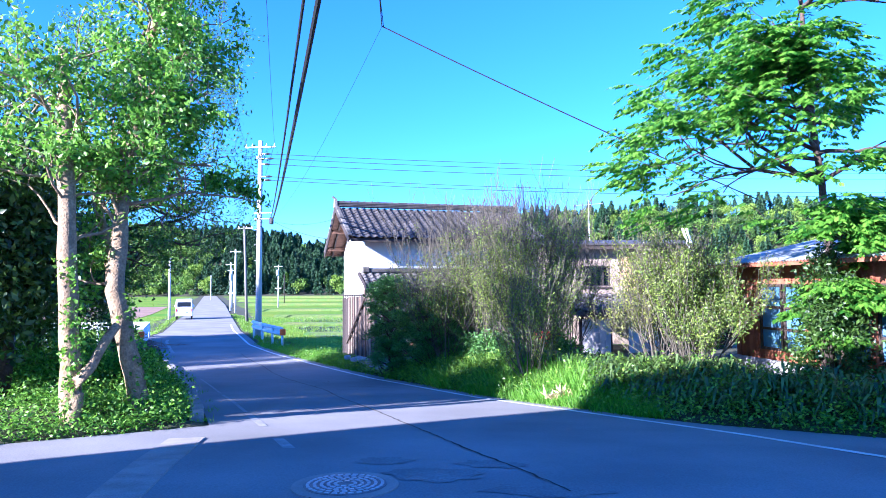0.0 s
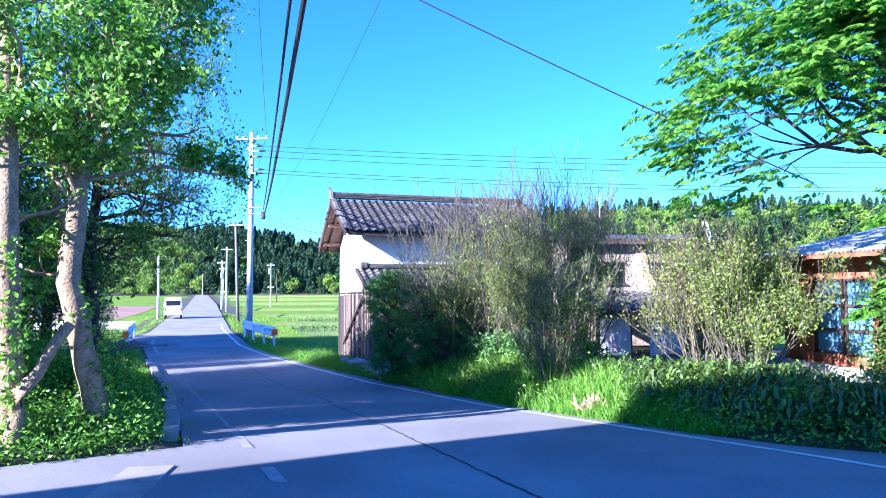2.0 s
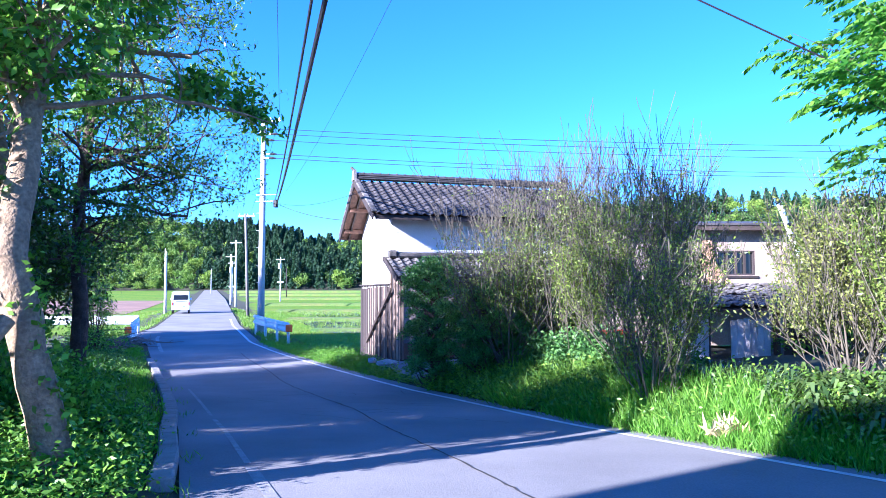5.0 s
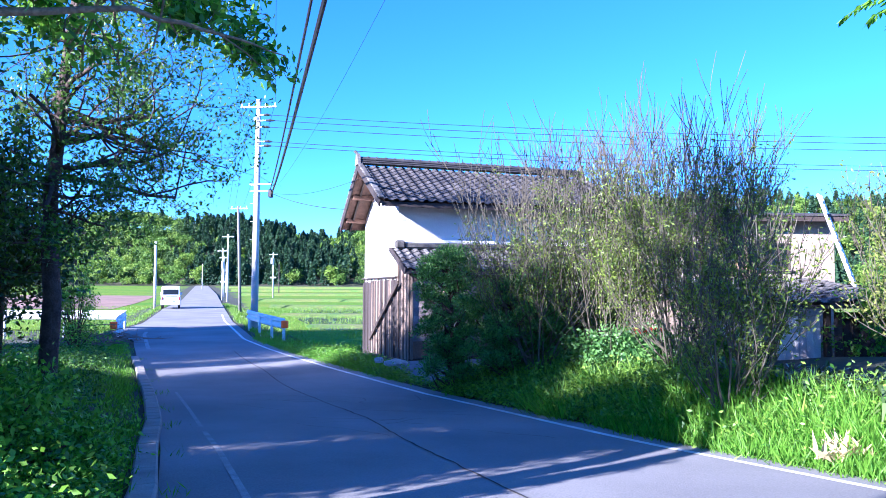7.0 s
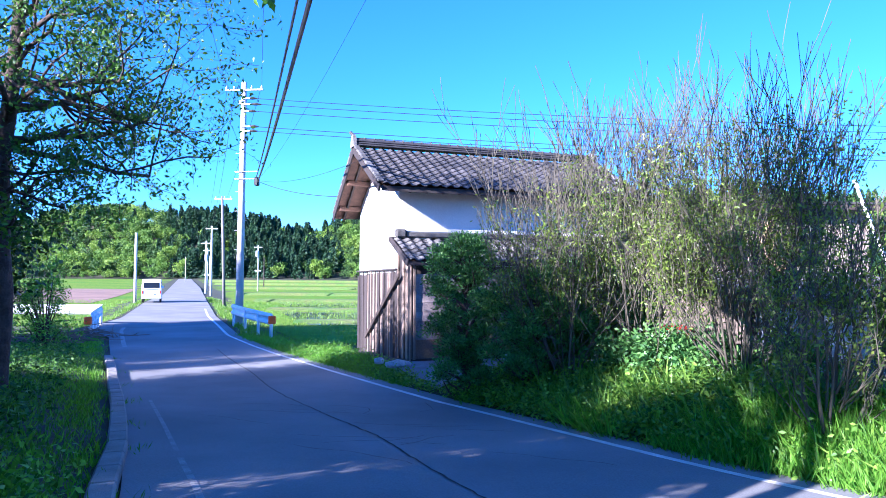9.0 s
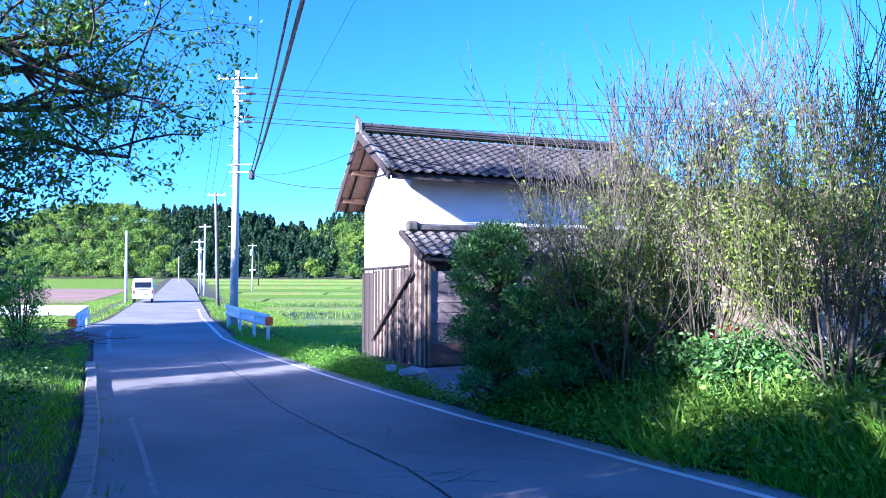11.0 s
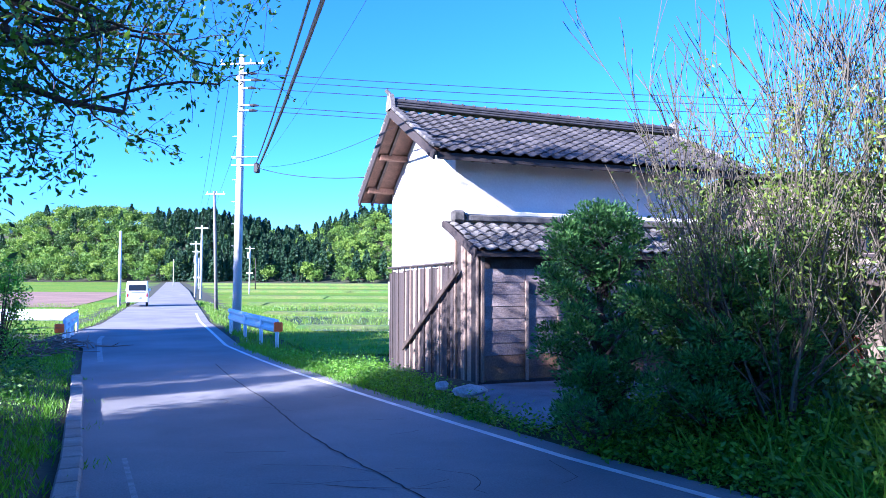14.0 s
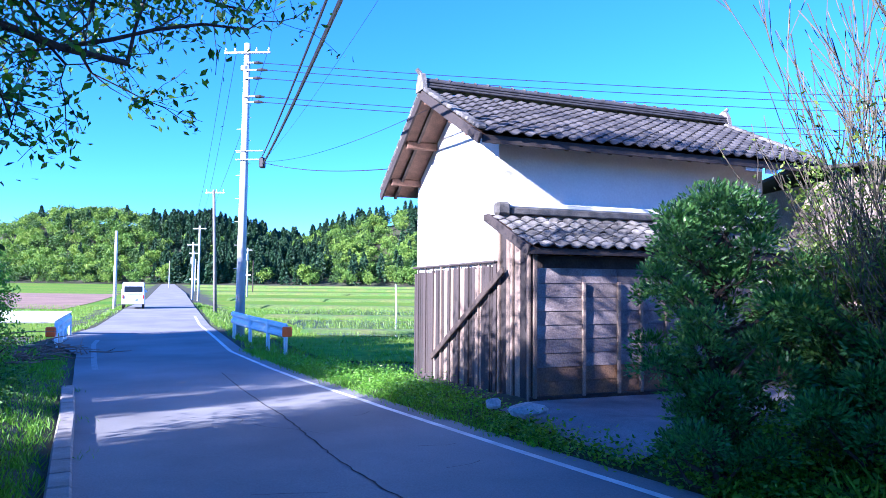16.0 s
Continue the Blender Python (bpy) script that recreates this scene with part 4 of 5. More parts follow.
def ladder(m, length, width, n):
    e = group_at("ladder", m, "aluminium extension ladder leaning on the barn roof", "ladder")
    for s in (-1, 1):
        Geo().box(s * width / 2 - 0.02, s * width / 2 + 0.02, -0.035, 0.035, 0, length, None, 0.008).obj("rail", ALUMINIUM, e)
    for i in range(n):
        z = 0.2 + i * (length - 0.4) / (n - 1)
        Geo().tube([(-width / 2, 0, z), (width / 2, 0, z)], 0.017, 8).obj("rung", ALUMINIUM, e)
    return e


la, lb = Vector((9.0, 27.6, -0.55)), Vector((7.95, 28.25, 3.35))
ladder(Matrix.Translation(la) @ (lb - la).to_track_quat("Z", "Y").to_matrix().to_4x4(), (lb - la).length, 0.4, 12)
an = group_at("antenna", pose(5.0, 31.5, 2.6), "thin television antenna on a mast behind the barn roof", "antenna")
Geo().tube([(0, 0, -3.0), (0, 0, 2.2)], 0.02, 6).obj("mast", METAL_GREY, an)
Geo().tube([(-0.6, 0.1, 2.0), (0.55, -0.1, 2.05)], 0.012, 5).obj("boom", METAL_GREY, an)
for i in range(6):
    x = -0.55 + i * 0.2
    Geo().tube([(x, -0.22, 2.02), (x, 0.22, 2.02)], 0.007, 4).obj("element", METAL_GREY, an)
rb = group_at("plastic_crate", pose(3.15, 26.3, height(3.15, 26.3), 0, 0, 14) @ Matrix.Scale(1.5, 4), "bright red plastic crate standing by the barn", "crate")
c_ = Geo()
c_.box(-0.24, 0.24, -0.17, 0.17, 0, 0.03)
for s in (-1, 1):
    c_.box(-0.24, 0.24, s * 0.17 - 0.012, s * 0.17 + 0.012, 0.0, 0.46)
    c_.box(s * 0.24 - 0.012, s * 0.24 + 0.012, -0.17, 0.17, 0.0, 0.46)
c_.obj("shell", RED_PLASTIC, rb)
for z in (0.1, 0.25, 0.44):
    Geo().box(-0.26, 0.26, -0.19, -0.17, z - 0.02, z + 0.02, None, 0.005).obj("rib", RED_PLASTIC, rb)

# ---- red timber house ----
HM = pose(6.78, 18.28, 0.268, 0, 0, -72) @ Matrix.Scale(0.8, 4)
house = group_at("timber_house", HM, "red-brown timber house with a bare corrugated metal roof", "house")
HG = -0.6
HL = 6.2
for u0, u1, z0, z1 in ((0, 0.7, HG, 1.95), (0.7, HL, HG, -0.12), (0.7, HL, 1.42, 1.95)):
    n = max(1, int((u1 - u0) / 0.17))
    for i in range(n):
        a = u0 + (u1 - u0) * i / n
        Geo().box(a, a + (u1 - u0) / n - 0.006, 0.02, 0.08, z0, z1, None, 0.004).obj("board", WOOD_RED, house)
for u in (0.0, 0.7, 2.45, 4.2, HL):
    Geo().box(u - 0.07, u + 0.07, -0.04, 0.15, HG, 2.0, None, 0.01).obj("post", WOOD_RED, house)
for u0 in (0.78, 1.62, 2.53, 3.36, 4.28, 5.12):
    wd_ = new("window")
    wd_.parent = house
    for a, b, c, d in ((u0, u0 + 0.8, -0.12, -0.06), (u0, u0 + 0.8, 1.36, 1.42), (u0, u0 + 0.06, -0.06, 1.36), (u0 + 0.74, u0 + 0.8, -0.06, 1.36), (u0 + 0.06, u0 + 0.74, 0.35, 0.41), (u0 + 0.06, u0 + 0.74, 0.85, 0.91)):
        Geo().box(a, b, 0.02, 0.09, c, d).obj("window_bar", WOOD_DARK, wd_)
    for z0, z1 in ((-0.06, 0.35), (0.41, 0.85), (0.91, 1.36)):
        Geo().box(u0 + 0.06, u0 + 0.74, 0.06, 0.075, z0, z1).obj("pane", BLUE_SHEET, wd_)
Geo().box(0.0, HL, 4.0, 4.1, HG, 2.8).obj("wall", WOOD_RED, house)
for u in (0.0, HL - 0.1):
    Geo().extrude([(u, 0.16, HG), (u, 3.99, HG), (u, 3.99, 2.78), (u, 0.16, 1.98)], (0.1, 0, 0)).obj("wall", WOOD_RED, house)
rf = Geo()
for j in range(2):
    for i in range(141):
        u = -0.35 + i * 0.05
        v, z = (-0.65, 1.93) if j == 0 else (4.4, 2.95)
        rf.v.append((u, v, z + (0.018 if i % 2 else -0.018)))
rf.f = [(i, i + 1, 142 + i, 141 + i) for i in range(140)]
rfo = rf.obj("roof", ROOF_METAL, house)
sol = rfo.modifiers.new("thickness", "SOLIDIFY")
sol.thickness = 0.012
Geo().beam((-0.33, -0.6, 1.87), (6.6, -0.6, 1.87), 0.04, 0.10).obj("fascia", WOOD_RED, house)
for i in range(12):
    Geo().beam((0.0 + i * 0.55, -0.58, 1.86), (0.0 + i * 0.55, 0.1, 1.99), 0.06, 0.07).obj("rafter", WOOD_RED, house)
for i in range(9):
    Geo().box(0.05 + i * 0.68, 0.05 + i * 0.68 + 0.62, -0.28, -0.05, HG - 0.15, HG + 0.28, None, 0.05).obj("foundation_stone", STONE, house)
# unseen block behind the viewer, added to cast the near road's shadow
uh = group_at("shade_building", pose(-9.5, 2.6, 0, 0, 0, 0), "unseen plain building added behind the viewer to shade the road", "house")
Geo().box(0, 6.0, -11.0, 0.0, -0.5, 7.0).obj("wall", OLD_PLASTER, uh)
Geo().extrude([(0.02, -11.0, 7.0), (0.02, -5.5, 8.2), (0.02, -0.02, 7.0)], (5.96, 0, 0)).obj("roof", ROOF_DARK, uh)


# ---- trees ----
SHIFT = [Vector((0, 0, 0))]


def clear_of_walk(p):
    """True where a twig leaves head room over the carriageway."""
    q = p + SHIFT[0]
    if -4.5 < q.x < -2.5 and 17.5 < q.y < 28 or (-6.4 < q.x < -2.5 and 17.5 < q.y < 28 and q.z < 2.3):
        return False
    return not (1 < q.y < 18 and abs(q.x - (2.4 - 0.461 * (q.y - 3))) < 0.95 and q.z < 2.7)


def grow(rng, p, d, length, r, depth, out, tips, up=0.15, spread=0.7, kids=(2, 4), shrink=0.72, steps=4, wander=0.22):
    """One limb and, at its end and along it, smaller ones."""
    pts, rad = [p.copy()], [r]
    q, e = p.copy(), d.normalized()
    for i in range(steps):
        if not clear_of_walk(q):
            break
        e = (e + Vector(rng.normal(0, wander, 3)) + Vector((0, 0, up * 0.4))).normalized()
        q = q + e * (length / steps)
        pts.append(q.copy())
        rad.append(r * (1 - 0.45 * (i + 1) / steps))
    if len(pts) < 2:
        return
    if len(pts) <= steps:
        rad = [v * (1 - 0.9 * i / (len(rad) - 1)) for i, v in enumerate(rad)]
    out.append((pts, rad))
    if depth <= 1:
        tips.extend(pts[1:])
    if depth == 0:
        return
    for i in range(rng.integers(kids[0], kids[1] + 1)):
        s = min(len(pts) - 1, rng.integers(max(1, steps // 2), steps + 1))
        side = Vector(rng.normal(0, 1, 3))
        side = (side - e * side.dot(e)).normalized()
        nd = (e * (1 - spread * 0.6) + side * spread + Vector((0, 0, up))).normalized()
        grow(rng, pts[s], nd, length * shrink * rng.uniform(0.8, 1.15), rad[s] * 0.62, depth - 1, out, tips, up, spread, kids, shrink, steps, wander)


def limbs(out, name, mat, parent, n0=8, thin=0.003):
    w_ = Geo()
    for pts, rad in out:
        rad = [max(q, thin) for q in rad]
        w_.tube(pts, rad, n0 if rad[0] > 0.05 else (5 if rad[0] > 0.015 else 3), False)
    return w_.obj(name, mat, parent, smooth=True)


def leaf_fans(rng, tips, pairs, length, width, droop):
    """Compound leaves: leaflets in two rows along a drooping stalk that points away from the stem."""
    away = tips * np.array([1.0, 1.0, 0.0])
    away = away / np.linalg.norm(away, axis=1, keepdims=True) + rng.normal(size=tips.shape) * np.array([0.6, 0.6, 0.12])
    away /= np.linalg.norm(away, axis=1, keepdims=True)
    side = np.cross(away, np.array([0.0, 0.0, 1.0]))
    side /= np.linalg.norm(side, axis=1, keepdims=True)
    cs, aa, ww = [], [], []
    for i in range(pairs):
        s = (i + 0.6) / pairs
        for sg in (-1, 1):
            ax = side * sg * (1.05 - 0.5 * s) + away * (0.35 + 0.6 * s) + np.array([0, 0, -droop]) + rng.normal(size=tips.shape) * 0.16
            ax /= np.linalg.norm(ax, axis=1, keepdims=True)
            ln = length * rng.uniform(0.75, 1.15, (len(tips), 1))
            base = tips + away * (s * pairs * length * 0.42) + np.array([0, 0, -0.10 * s * s])
            wd = np.cross(ax, np.array([0.0, 0.0, 1.0]))
            wd = wd / np.linalg.norm(wd, axis=1, keepdims=True) + rng.normal(size=tips.shape) * 0.45
            cs.append(base + ax * ln / 2)
            aa.append(ax * ln / 2)
            ww.append(wd * width / 2)
    return np.concatenate(cs), np.concatenate(aa), np.concatenate(ww)


def tree(name, seed, stems, limb_list, leaf, bark, label, depth=3, per=6, leaf_spread=0.14, leaf_l=0.1, leaf_w=0.05, droop=0.25, flat=0.0, up=0.12, spread=0.75, kids=(2, 4), shrink=0.72, category="tree", group="", bare_below=-9.0, fans=False):
    """stems: thick polylines with radii; limb_list: where limbs start, which way, how long and thick."""
    rng = np.random.default_rng(seed)
    base = stems[0][0][0]
    e = group_at(name, pose(*base), label, category, group)
    o = Vector(base)
    SHIFT[0] = o
    out, tips = [], []
    for pts, rad in stems:
        fine, fr = [], []
        for i in range(len(pts) - 1):
            for j in range(4):
                s = j / 4
                q = Vector(pts[i]).lerp(Vector(pts[i + 1]), s) - o + Vector(rng.normal(0, 0.012, 3))
                fine.append(q)
                fr.append((rad[i] + (rad[i + 1] - rad[i]) * s) * rng.uniform(0.93, 1.08))
        fine.append(Vector(pts[-1]) - o)
        fr.append(rad[-1])
        out.append((fine, fr))
    for p, d, ln, r in limb_list:
        grow(rng, Vector(p) - o, Vector(d), ln, r, depth, out, tips, up, spread, kids, shrink)
    limbs([q for q in out if q[1][0] > 0.05 or q[0][-1].z + o.z > bare_below], "trunk", bark, e, 10)
    tips = [t for t in tips if t.z + o.z > bare_below]
    if fans:
        c, a, w_ = leaf_fans(rng, np.array([tuple(t) for t in tips]), per, leaf_l, leaf_w, droop)
        quads("crown", leaf, c, a, w_, e, 0.25)
        return e
    c, a, w_ = leaves_at(rng, [tuple(t) for t in tips], per, leaf_spread, leaf_l, leaf_w, droop, flat)
    quads("crown", leaf, c, a, w_, e, 0.25)
    return e


rg = random.Random(21)


def around(n, centre, length, r, z0, z1, tilt=0.35, aim=None):
    """Limb starts up a stem, facing all ways."""
    res = []
    for i in range(n):
        a = rg.uniform(0, 2 * math.pi)
        z = z0 + (z1 - z0) * (i + rg.random()) / n
        d = Vector((math.cos(a), math.sin(a), tilt))
        if aim is not None:
            d = d + Vector(aim)
        s = (z - z0) / max(0.01, z1 - z0)
        p = Vector(centre[0]).lerp(Vector(centre[1]), s)
        res.append((tuple(p), tuple(d), length * rg.uniform(0.7, 1.2), r))
    return res


# two trunks at the lane's corner
ta0, ta1, ta2 = (-3.1, 11.85, -0.35), (-3.15, 11.75, 1.87), (-3.75, 12.4, 4.75)
tree("roadside_tree", 4, [([ta0, (-3.13, 11.8, 0.8), ta1, (-3.4, 12.0, 3.4), ta2], (0.15, 0.12, 0.11, 0.10, 0.06)), ([(-3.05, 11.7, -0.35), (-2.95, 11.75, 0.3), (-2.75, 12.2, 0.95)], (0.09, 0.07, 0.055))],
     around(12, (ta1, ta2), 0.8, 0.022, 1.6, 4.6, 0.3) + around(6, (ta1, ta2), 1.0, 0.025, 3.0, 4.7, 0.7, (-0.5, 0, 0)), LEAF_SPRING, BARK, "knotted pale-barked tree with sprouting trunk and spring leaves", 2, 7, 0.07, 0.095, 0.045)
tb0, tb1, tb2 = (-2.60, 12.6, -0.40), (-2.92, 12.4, 1.40), (-3.1, 13.3, 4.6)
tree("roadside_tree", 7, [([tb0, (-2.70, 12.45, 0.5), tb1, (-3.08, 12.75, 2.45), tb2, (-2.9, 13.6, 6.3)], (0.15, 0.125, 0.13, 0.10, 0.07, 0.04)), ([tb1, (-3.5, 12.95, 2.4), (-4.0, 13.4, 3.6)], (0.08, 0.06, 0.04)), ([(-3.06, 12.75, 2.6), (-2.4, 13.5, 2.86), (-1.95, 13.9, 2.84), (-1.6, 14.2, 2.76)], (0.03, 0.02, 0.012, 0.005)), ([(-3.08, 12.9, 2.9), (-2.6, 13.6, 3.1), (-2.3, 14.2, 3.05), (-2.05, 14.8, 2.9)], (0.03, 0.02, 0.012, 0.005))],
     [((-3.0, 13.2, 3.5), (1.0, 0.7, -0.05), 0.9, 0.035), ((-3.05, 13.4, 3.4), (0.8, 1.0, 0.0), 0.9, 0.035), ((-3.0, 13.3, 4.2), (1.0, 0.5, 0.05), 0.85, 0.035), ((-2.95, 13.5, 4.8), (0.7, 0.8, 0.1), 0.85, 0.03)] + around(1, ((-2.4, 13.5, 2.86), (-1.9, 13.95, 2.82)), 0.42, 0.008, 2.8, 3.0, 0.05) + around(1, ((-2.6, 13.6, 3.1), (-2.2, 14.5, 3.0)), 0.42, 0.008, 2.8, 3.0, 0.05) + around(17, ((-3.05, 12.5, 1.9), tb2), 0.74, 0.03, 1.9, 4.5, 0.35, (0.7, 0.1, 0.1)) + around(9, (tb2, (-2.7, 13.6, 6.3)), 0.75, 0.03, 4.4, 6.2, 0.5, (0.3, 0, 0)) + around(7, (tb1, tb2), 0.62, 0.024, 1.7, 4.2, 0.2, (-0.4, 0.2, 0)), LEAF_SPRING, BARK, "pale-barked tree forking low with spring leaves", 3, 6, 0.07, 0.09, 0.043, kids=(2, 3))


def ivy(stem, r, n, face, seed):
    """Small leaves climbing one side of a stem, thicker at its foot."""
    rng = np.random.default_rng(seed)
    stem = [Vector(p) for p in stem]
    pts = []
    for i in range(n):
        s_ = rng.uniform(0, 1) ** 1.5 * (len(stem) - 1)
        k = min(len(stem) - 2, int(s_))
        a = face + rng.normal(0, 0.6)
        p = stem[k].lerp(stem[k + 1], s_ - k)
        q = r * (1.15 - 0.25 * s_ / len(stem)) + abs(rng.normal(0, 0.03))
        pts.append((p.x + math.cos(a) * q, p.y + math.sin(a) * q, p.z))
    c, a, w_ = leaves_at(rng, pts, 3, 0.03, 0.06, 0.042, 0.3)
    return tagged(quads("ivy", LEAF_SPRING, c, a, w_, None, 0.2), "bright green ivy climbing a tree trunk", "ivy", kind="stuff")


ivy([ta0, (-3.13, 11.8, 0.8), ta1], 0.13, 260, -0.4, 81)
ivy([tb0, (-2.70, 12.45, 0.5), tb1], 0.13, 110, 0.2, 82)
# tall tree on the bank further along
tc0, tc1, tc2 = (-7.6, 19.8, -0.85), (-7.7, 19.9, 2.6), (-7.3, 20.2, 8.0)
# its crown takes the spring leaf with shade put into the tone
tree("roadside_tree", 11, [([tc0, (-7.6, 19.85, 0.8), tc1, (-7.5, 20.0, 5.2), tc2], (0.16, 0.14, 0.12, 0.09, 0.04))],
     around(10, ((-7.6, 20.0, 4.0), tc2), 1.75, 0.055, 4.0, 8.0, 0.15, (1.3, 0.0, 0)) + around(12, (tc1, (-7.6, 20.0, 4.0)), 1.7, 0.05, 2.6, 4.0, 0.08, (1.2, 0.0, 0)) + around(9, ((-7.65, 19.9, 1.3), tc1), 1.0, 0.03, 1.3, 2.6, 0.05, (0.5, 0.1, 0)) + around(7, (tc1, tc2), 1.2, 0.04, 2.6, 7.0, 0.2, (-0.6, 0, 0)), LEAF_HALF_SHADE, BARK_DARK, "slender dark-limbed tree with spreading branches and spring leaves", 3, 4, 0.08, 0.085, 0.04, up=0.05, bare_below=0.9, kids=(2, 4))
# broad-leaved tree beside the timber house
te0, te1 = (7.4, 15.5, -0.2), (7.3, 15.4, 2.6)
tree("broadleaf_tree", 15, [([te0, (7.4, 15.45, 1.2), te1, (7.1, 15.3, 4.6), (6.9, 15.2, 7.0)], (0.075, 0.065, 0.06, 0.045, 0.025))],
     [((7.3, 15.4, z), (-1, rg.uniform(-0.35, 0.2), t), ln, 0.04) for z, t, ln in ((3.0, 0.25, 1.4), (3.1, 0.2, 1.8), (3.2, 0.22, 2.0), (3.4, 0.22, 1.9), (3.5, 0.2, 1.6), (4.0, 0.3, 1.2), (4.6, 0.4, 1.0), (5.3, 0.4, 0.9))] + around(14, ((7.2, 15.3, 3.0), (6.9, 15.2, 7.0)), 1.1, 0.04, 3.0, 7.0, 0.25, (0.5, -0.3, 0)) + around(14, ((7.4, 15.5, 0.8), te1), 0.5, 0.03, 0.8, 2.6, 0.15, (1.0, -0.7, 0)),
     LEAF_BRIGHT, BARK_DARK, "leafy tree with drooping bright green compound leaves", 3, 8, 0.12, 0.12, 0.05, 0.75, 0.5, 0.0, 0.6, (2, 3), bare_below=0.5, fans=True)


# grove on the bank; its shade is put into the leaf colour
def grove_tree(x, y, h, r, seed, leaf=LEAF_SHADE_TONE, n=6000, size=0.22):
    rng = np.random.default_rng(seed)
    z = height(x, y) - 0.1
    e = group_at("grove_tree", pose(x, y, z), "grove tree with shade-toned leaves on the bank", "tree", "trees of the grove")
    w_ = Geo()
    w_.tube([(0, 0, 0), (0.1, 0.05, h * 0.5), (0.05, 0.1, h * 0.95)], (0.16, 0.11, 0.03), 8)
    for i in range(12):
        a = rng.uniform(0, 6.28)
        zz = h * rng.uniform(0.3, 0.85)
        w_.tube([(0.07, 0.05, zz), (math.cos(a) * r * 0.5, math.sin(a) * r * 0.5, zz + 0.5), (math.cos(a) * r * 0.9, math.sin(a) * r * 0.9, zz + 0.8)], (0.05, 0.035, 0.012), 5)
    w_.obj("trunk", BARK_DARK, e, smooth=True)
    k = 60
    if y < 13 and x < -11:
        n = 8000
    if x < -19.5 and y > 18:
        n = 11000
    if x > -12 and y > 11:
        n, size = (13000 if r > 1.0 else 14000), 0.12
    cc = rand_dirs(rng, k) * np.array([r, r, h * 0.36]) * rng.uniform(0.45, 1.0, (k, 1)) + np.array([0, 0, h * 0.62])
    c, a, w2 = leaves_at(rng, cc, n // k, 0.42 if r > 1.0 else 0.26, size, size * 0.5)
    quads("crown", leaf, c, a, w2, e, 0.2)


# trees left of the view are unseen, added to shade road and bank
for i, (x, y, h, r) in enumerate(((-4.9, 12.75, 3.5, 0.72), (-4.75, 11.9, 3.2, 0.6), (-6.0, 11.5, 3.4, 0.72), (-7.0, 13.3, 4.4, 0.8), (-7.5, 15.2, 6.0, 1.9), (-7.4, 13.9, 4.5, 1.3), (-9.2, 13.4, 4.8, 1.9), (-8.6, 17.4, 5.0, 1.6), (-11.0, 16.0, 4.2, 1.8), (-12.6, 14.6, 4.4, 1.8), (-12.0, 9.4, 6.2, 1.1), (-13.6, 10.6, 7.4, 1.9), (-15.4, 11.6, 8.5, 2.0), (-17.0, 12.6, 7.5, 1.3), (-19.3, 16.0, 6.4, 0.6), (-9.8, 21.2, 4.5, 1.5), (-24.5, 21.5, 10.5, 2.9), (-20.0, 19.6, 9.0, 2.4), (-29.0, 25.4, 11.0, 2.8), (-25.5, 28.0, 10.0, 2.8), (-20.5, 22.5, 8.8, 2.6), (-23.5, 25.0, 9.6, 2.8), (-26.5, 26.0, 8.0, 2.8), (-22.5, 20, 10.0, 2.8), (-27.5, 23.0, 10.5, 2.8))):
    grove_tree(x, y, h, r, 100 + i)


# ---- shrubs ----
def willow_shrub(x, y, h, r, stems, seed, leafy=2, label="tall many-stemmed shrub with fine upright twigs", leaf=None, kids=(3, 5), bare=(0.3, 0.62)):
    """Several stems from one stool, forking into ever finer upright twigs."""
    rng = np.random.default_rng(seed)
    z = height(x, y) - 0.05
    e = group_at("shrub", pose(x, y, z), label, "shrub", "shrubs along the verge")
    out, tips = [], []
    SHIFT[0] = Vector((x, y, z))
    for i in range(stems):
        a = 2 * math.pi * (i + rng.uniform(0, 0.7)) / stems
        q = r * rng.uniform(0.15, 1.0)
        p = Vector((math.cos(a) * 0.12, math.sin(a) * 0.12, 0))
        d = Vector((math.cos(a) * q, math.sin(a) * q, h * 0.55))
        grow(rng, p, d, h * rng.uniform(0.38, 0.44), rng.uniform(0.013, 0.024), 3, out, tips, 0.2, 0.36, kids, 0.66, 4, 0.06)
    for i in range(stems * 2):
        a = rng.uniform(0, 6.283)
        p = Vector((math.cos(a) * 0.12 * r, math.sin(a) * 0.12 * r, h * rng.uniform(0.02, 0.22)))
        d = Vector((math.cos(a), math.sin(a), rng.uniform(0.5, 1.4)))
        grow(rng, p, d, h * rng.uniform(0.18, 0.3), rng.uniform(0.008, 0.014), 2, out, tips, 0.35, 0.45, kids, 0.7, 4, 0.10)
    limbs(out, "branchwork", TWIG, e, 6, 0.0046)
    low = [tuple(t) for t in tips if t.z < h * rng.uniform(*bare)] or [tuple(t) for t in tips]
    c, a, w2 = leaves_at(rng, low, leafy * 3, 0.055, 0.055, 0.023, -0.2)
    quads("foliage", leaf or LEAF_WILLOW, c, a, w2, e, 0.2)
    return e


willow_shrub(2.6, 17.7, 2.9, 1.0, 9, 31, 1, "low spreading shrub with many thin leafy stems", None, (2, 4), (0.5, 0.95))
willow_shrub(2.5, 20.0, 5.0, 1.5, 13, 32, 2, kids=(3, 4), bare=(0.4, 0.75))
willow_shrub(1.5, 21.3, 5.0, 1.3, 12, 41, 2, kids=(3, 4), bare=(0.4, 0.75))
willow_shrub(0.45, 21.5, 5.0, 1.1, 11, 33, 1, "tall many-stemmed shrub with bare grey twigs against the sky", None, (3, 4))
willow_shrub(3.5, 21.6, 4.8, 1.3, 10, 34, 1, "tall many-stemmed shrub with bare grey twigs against the sky", None, (3, 4))
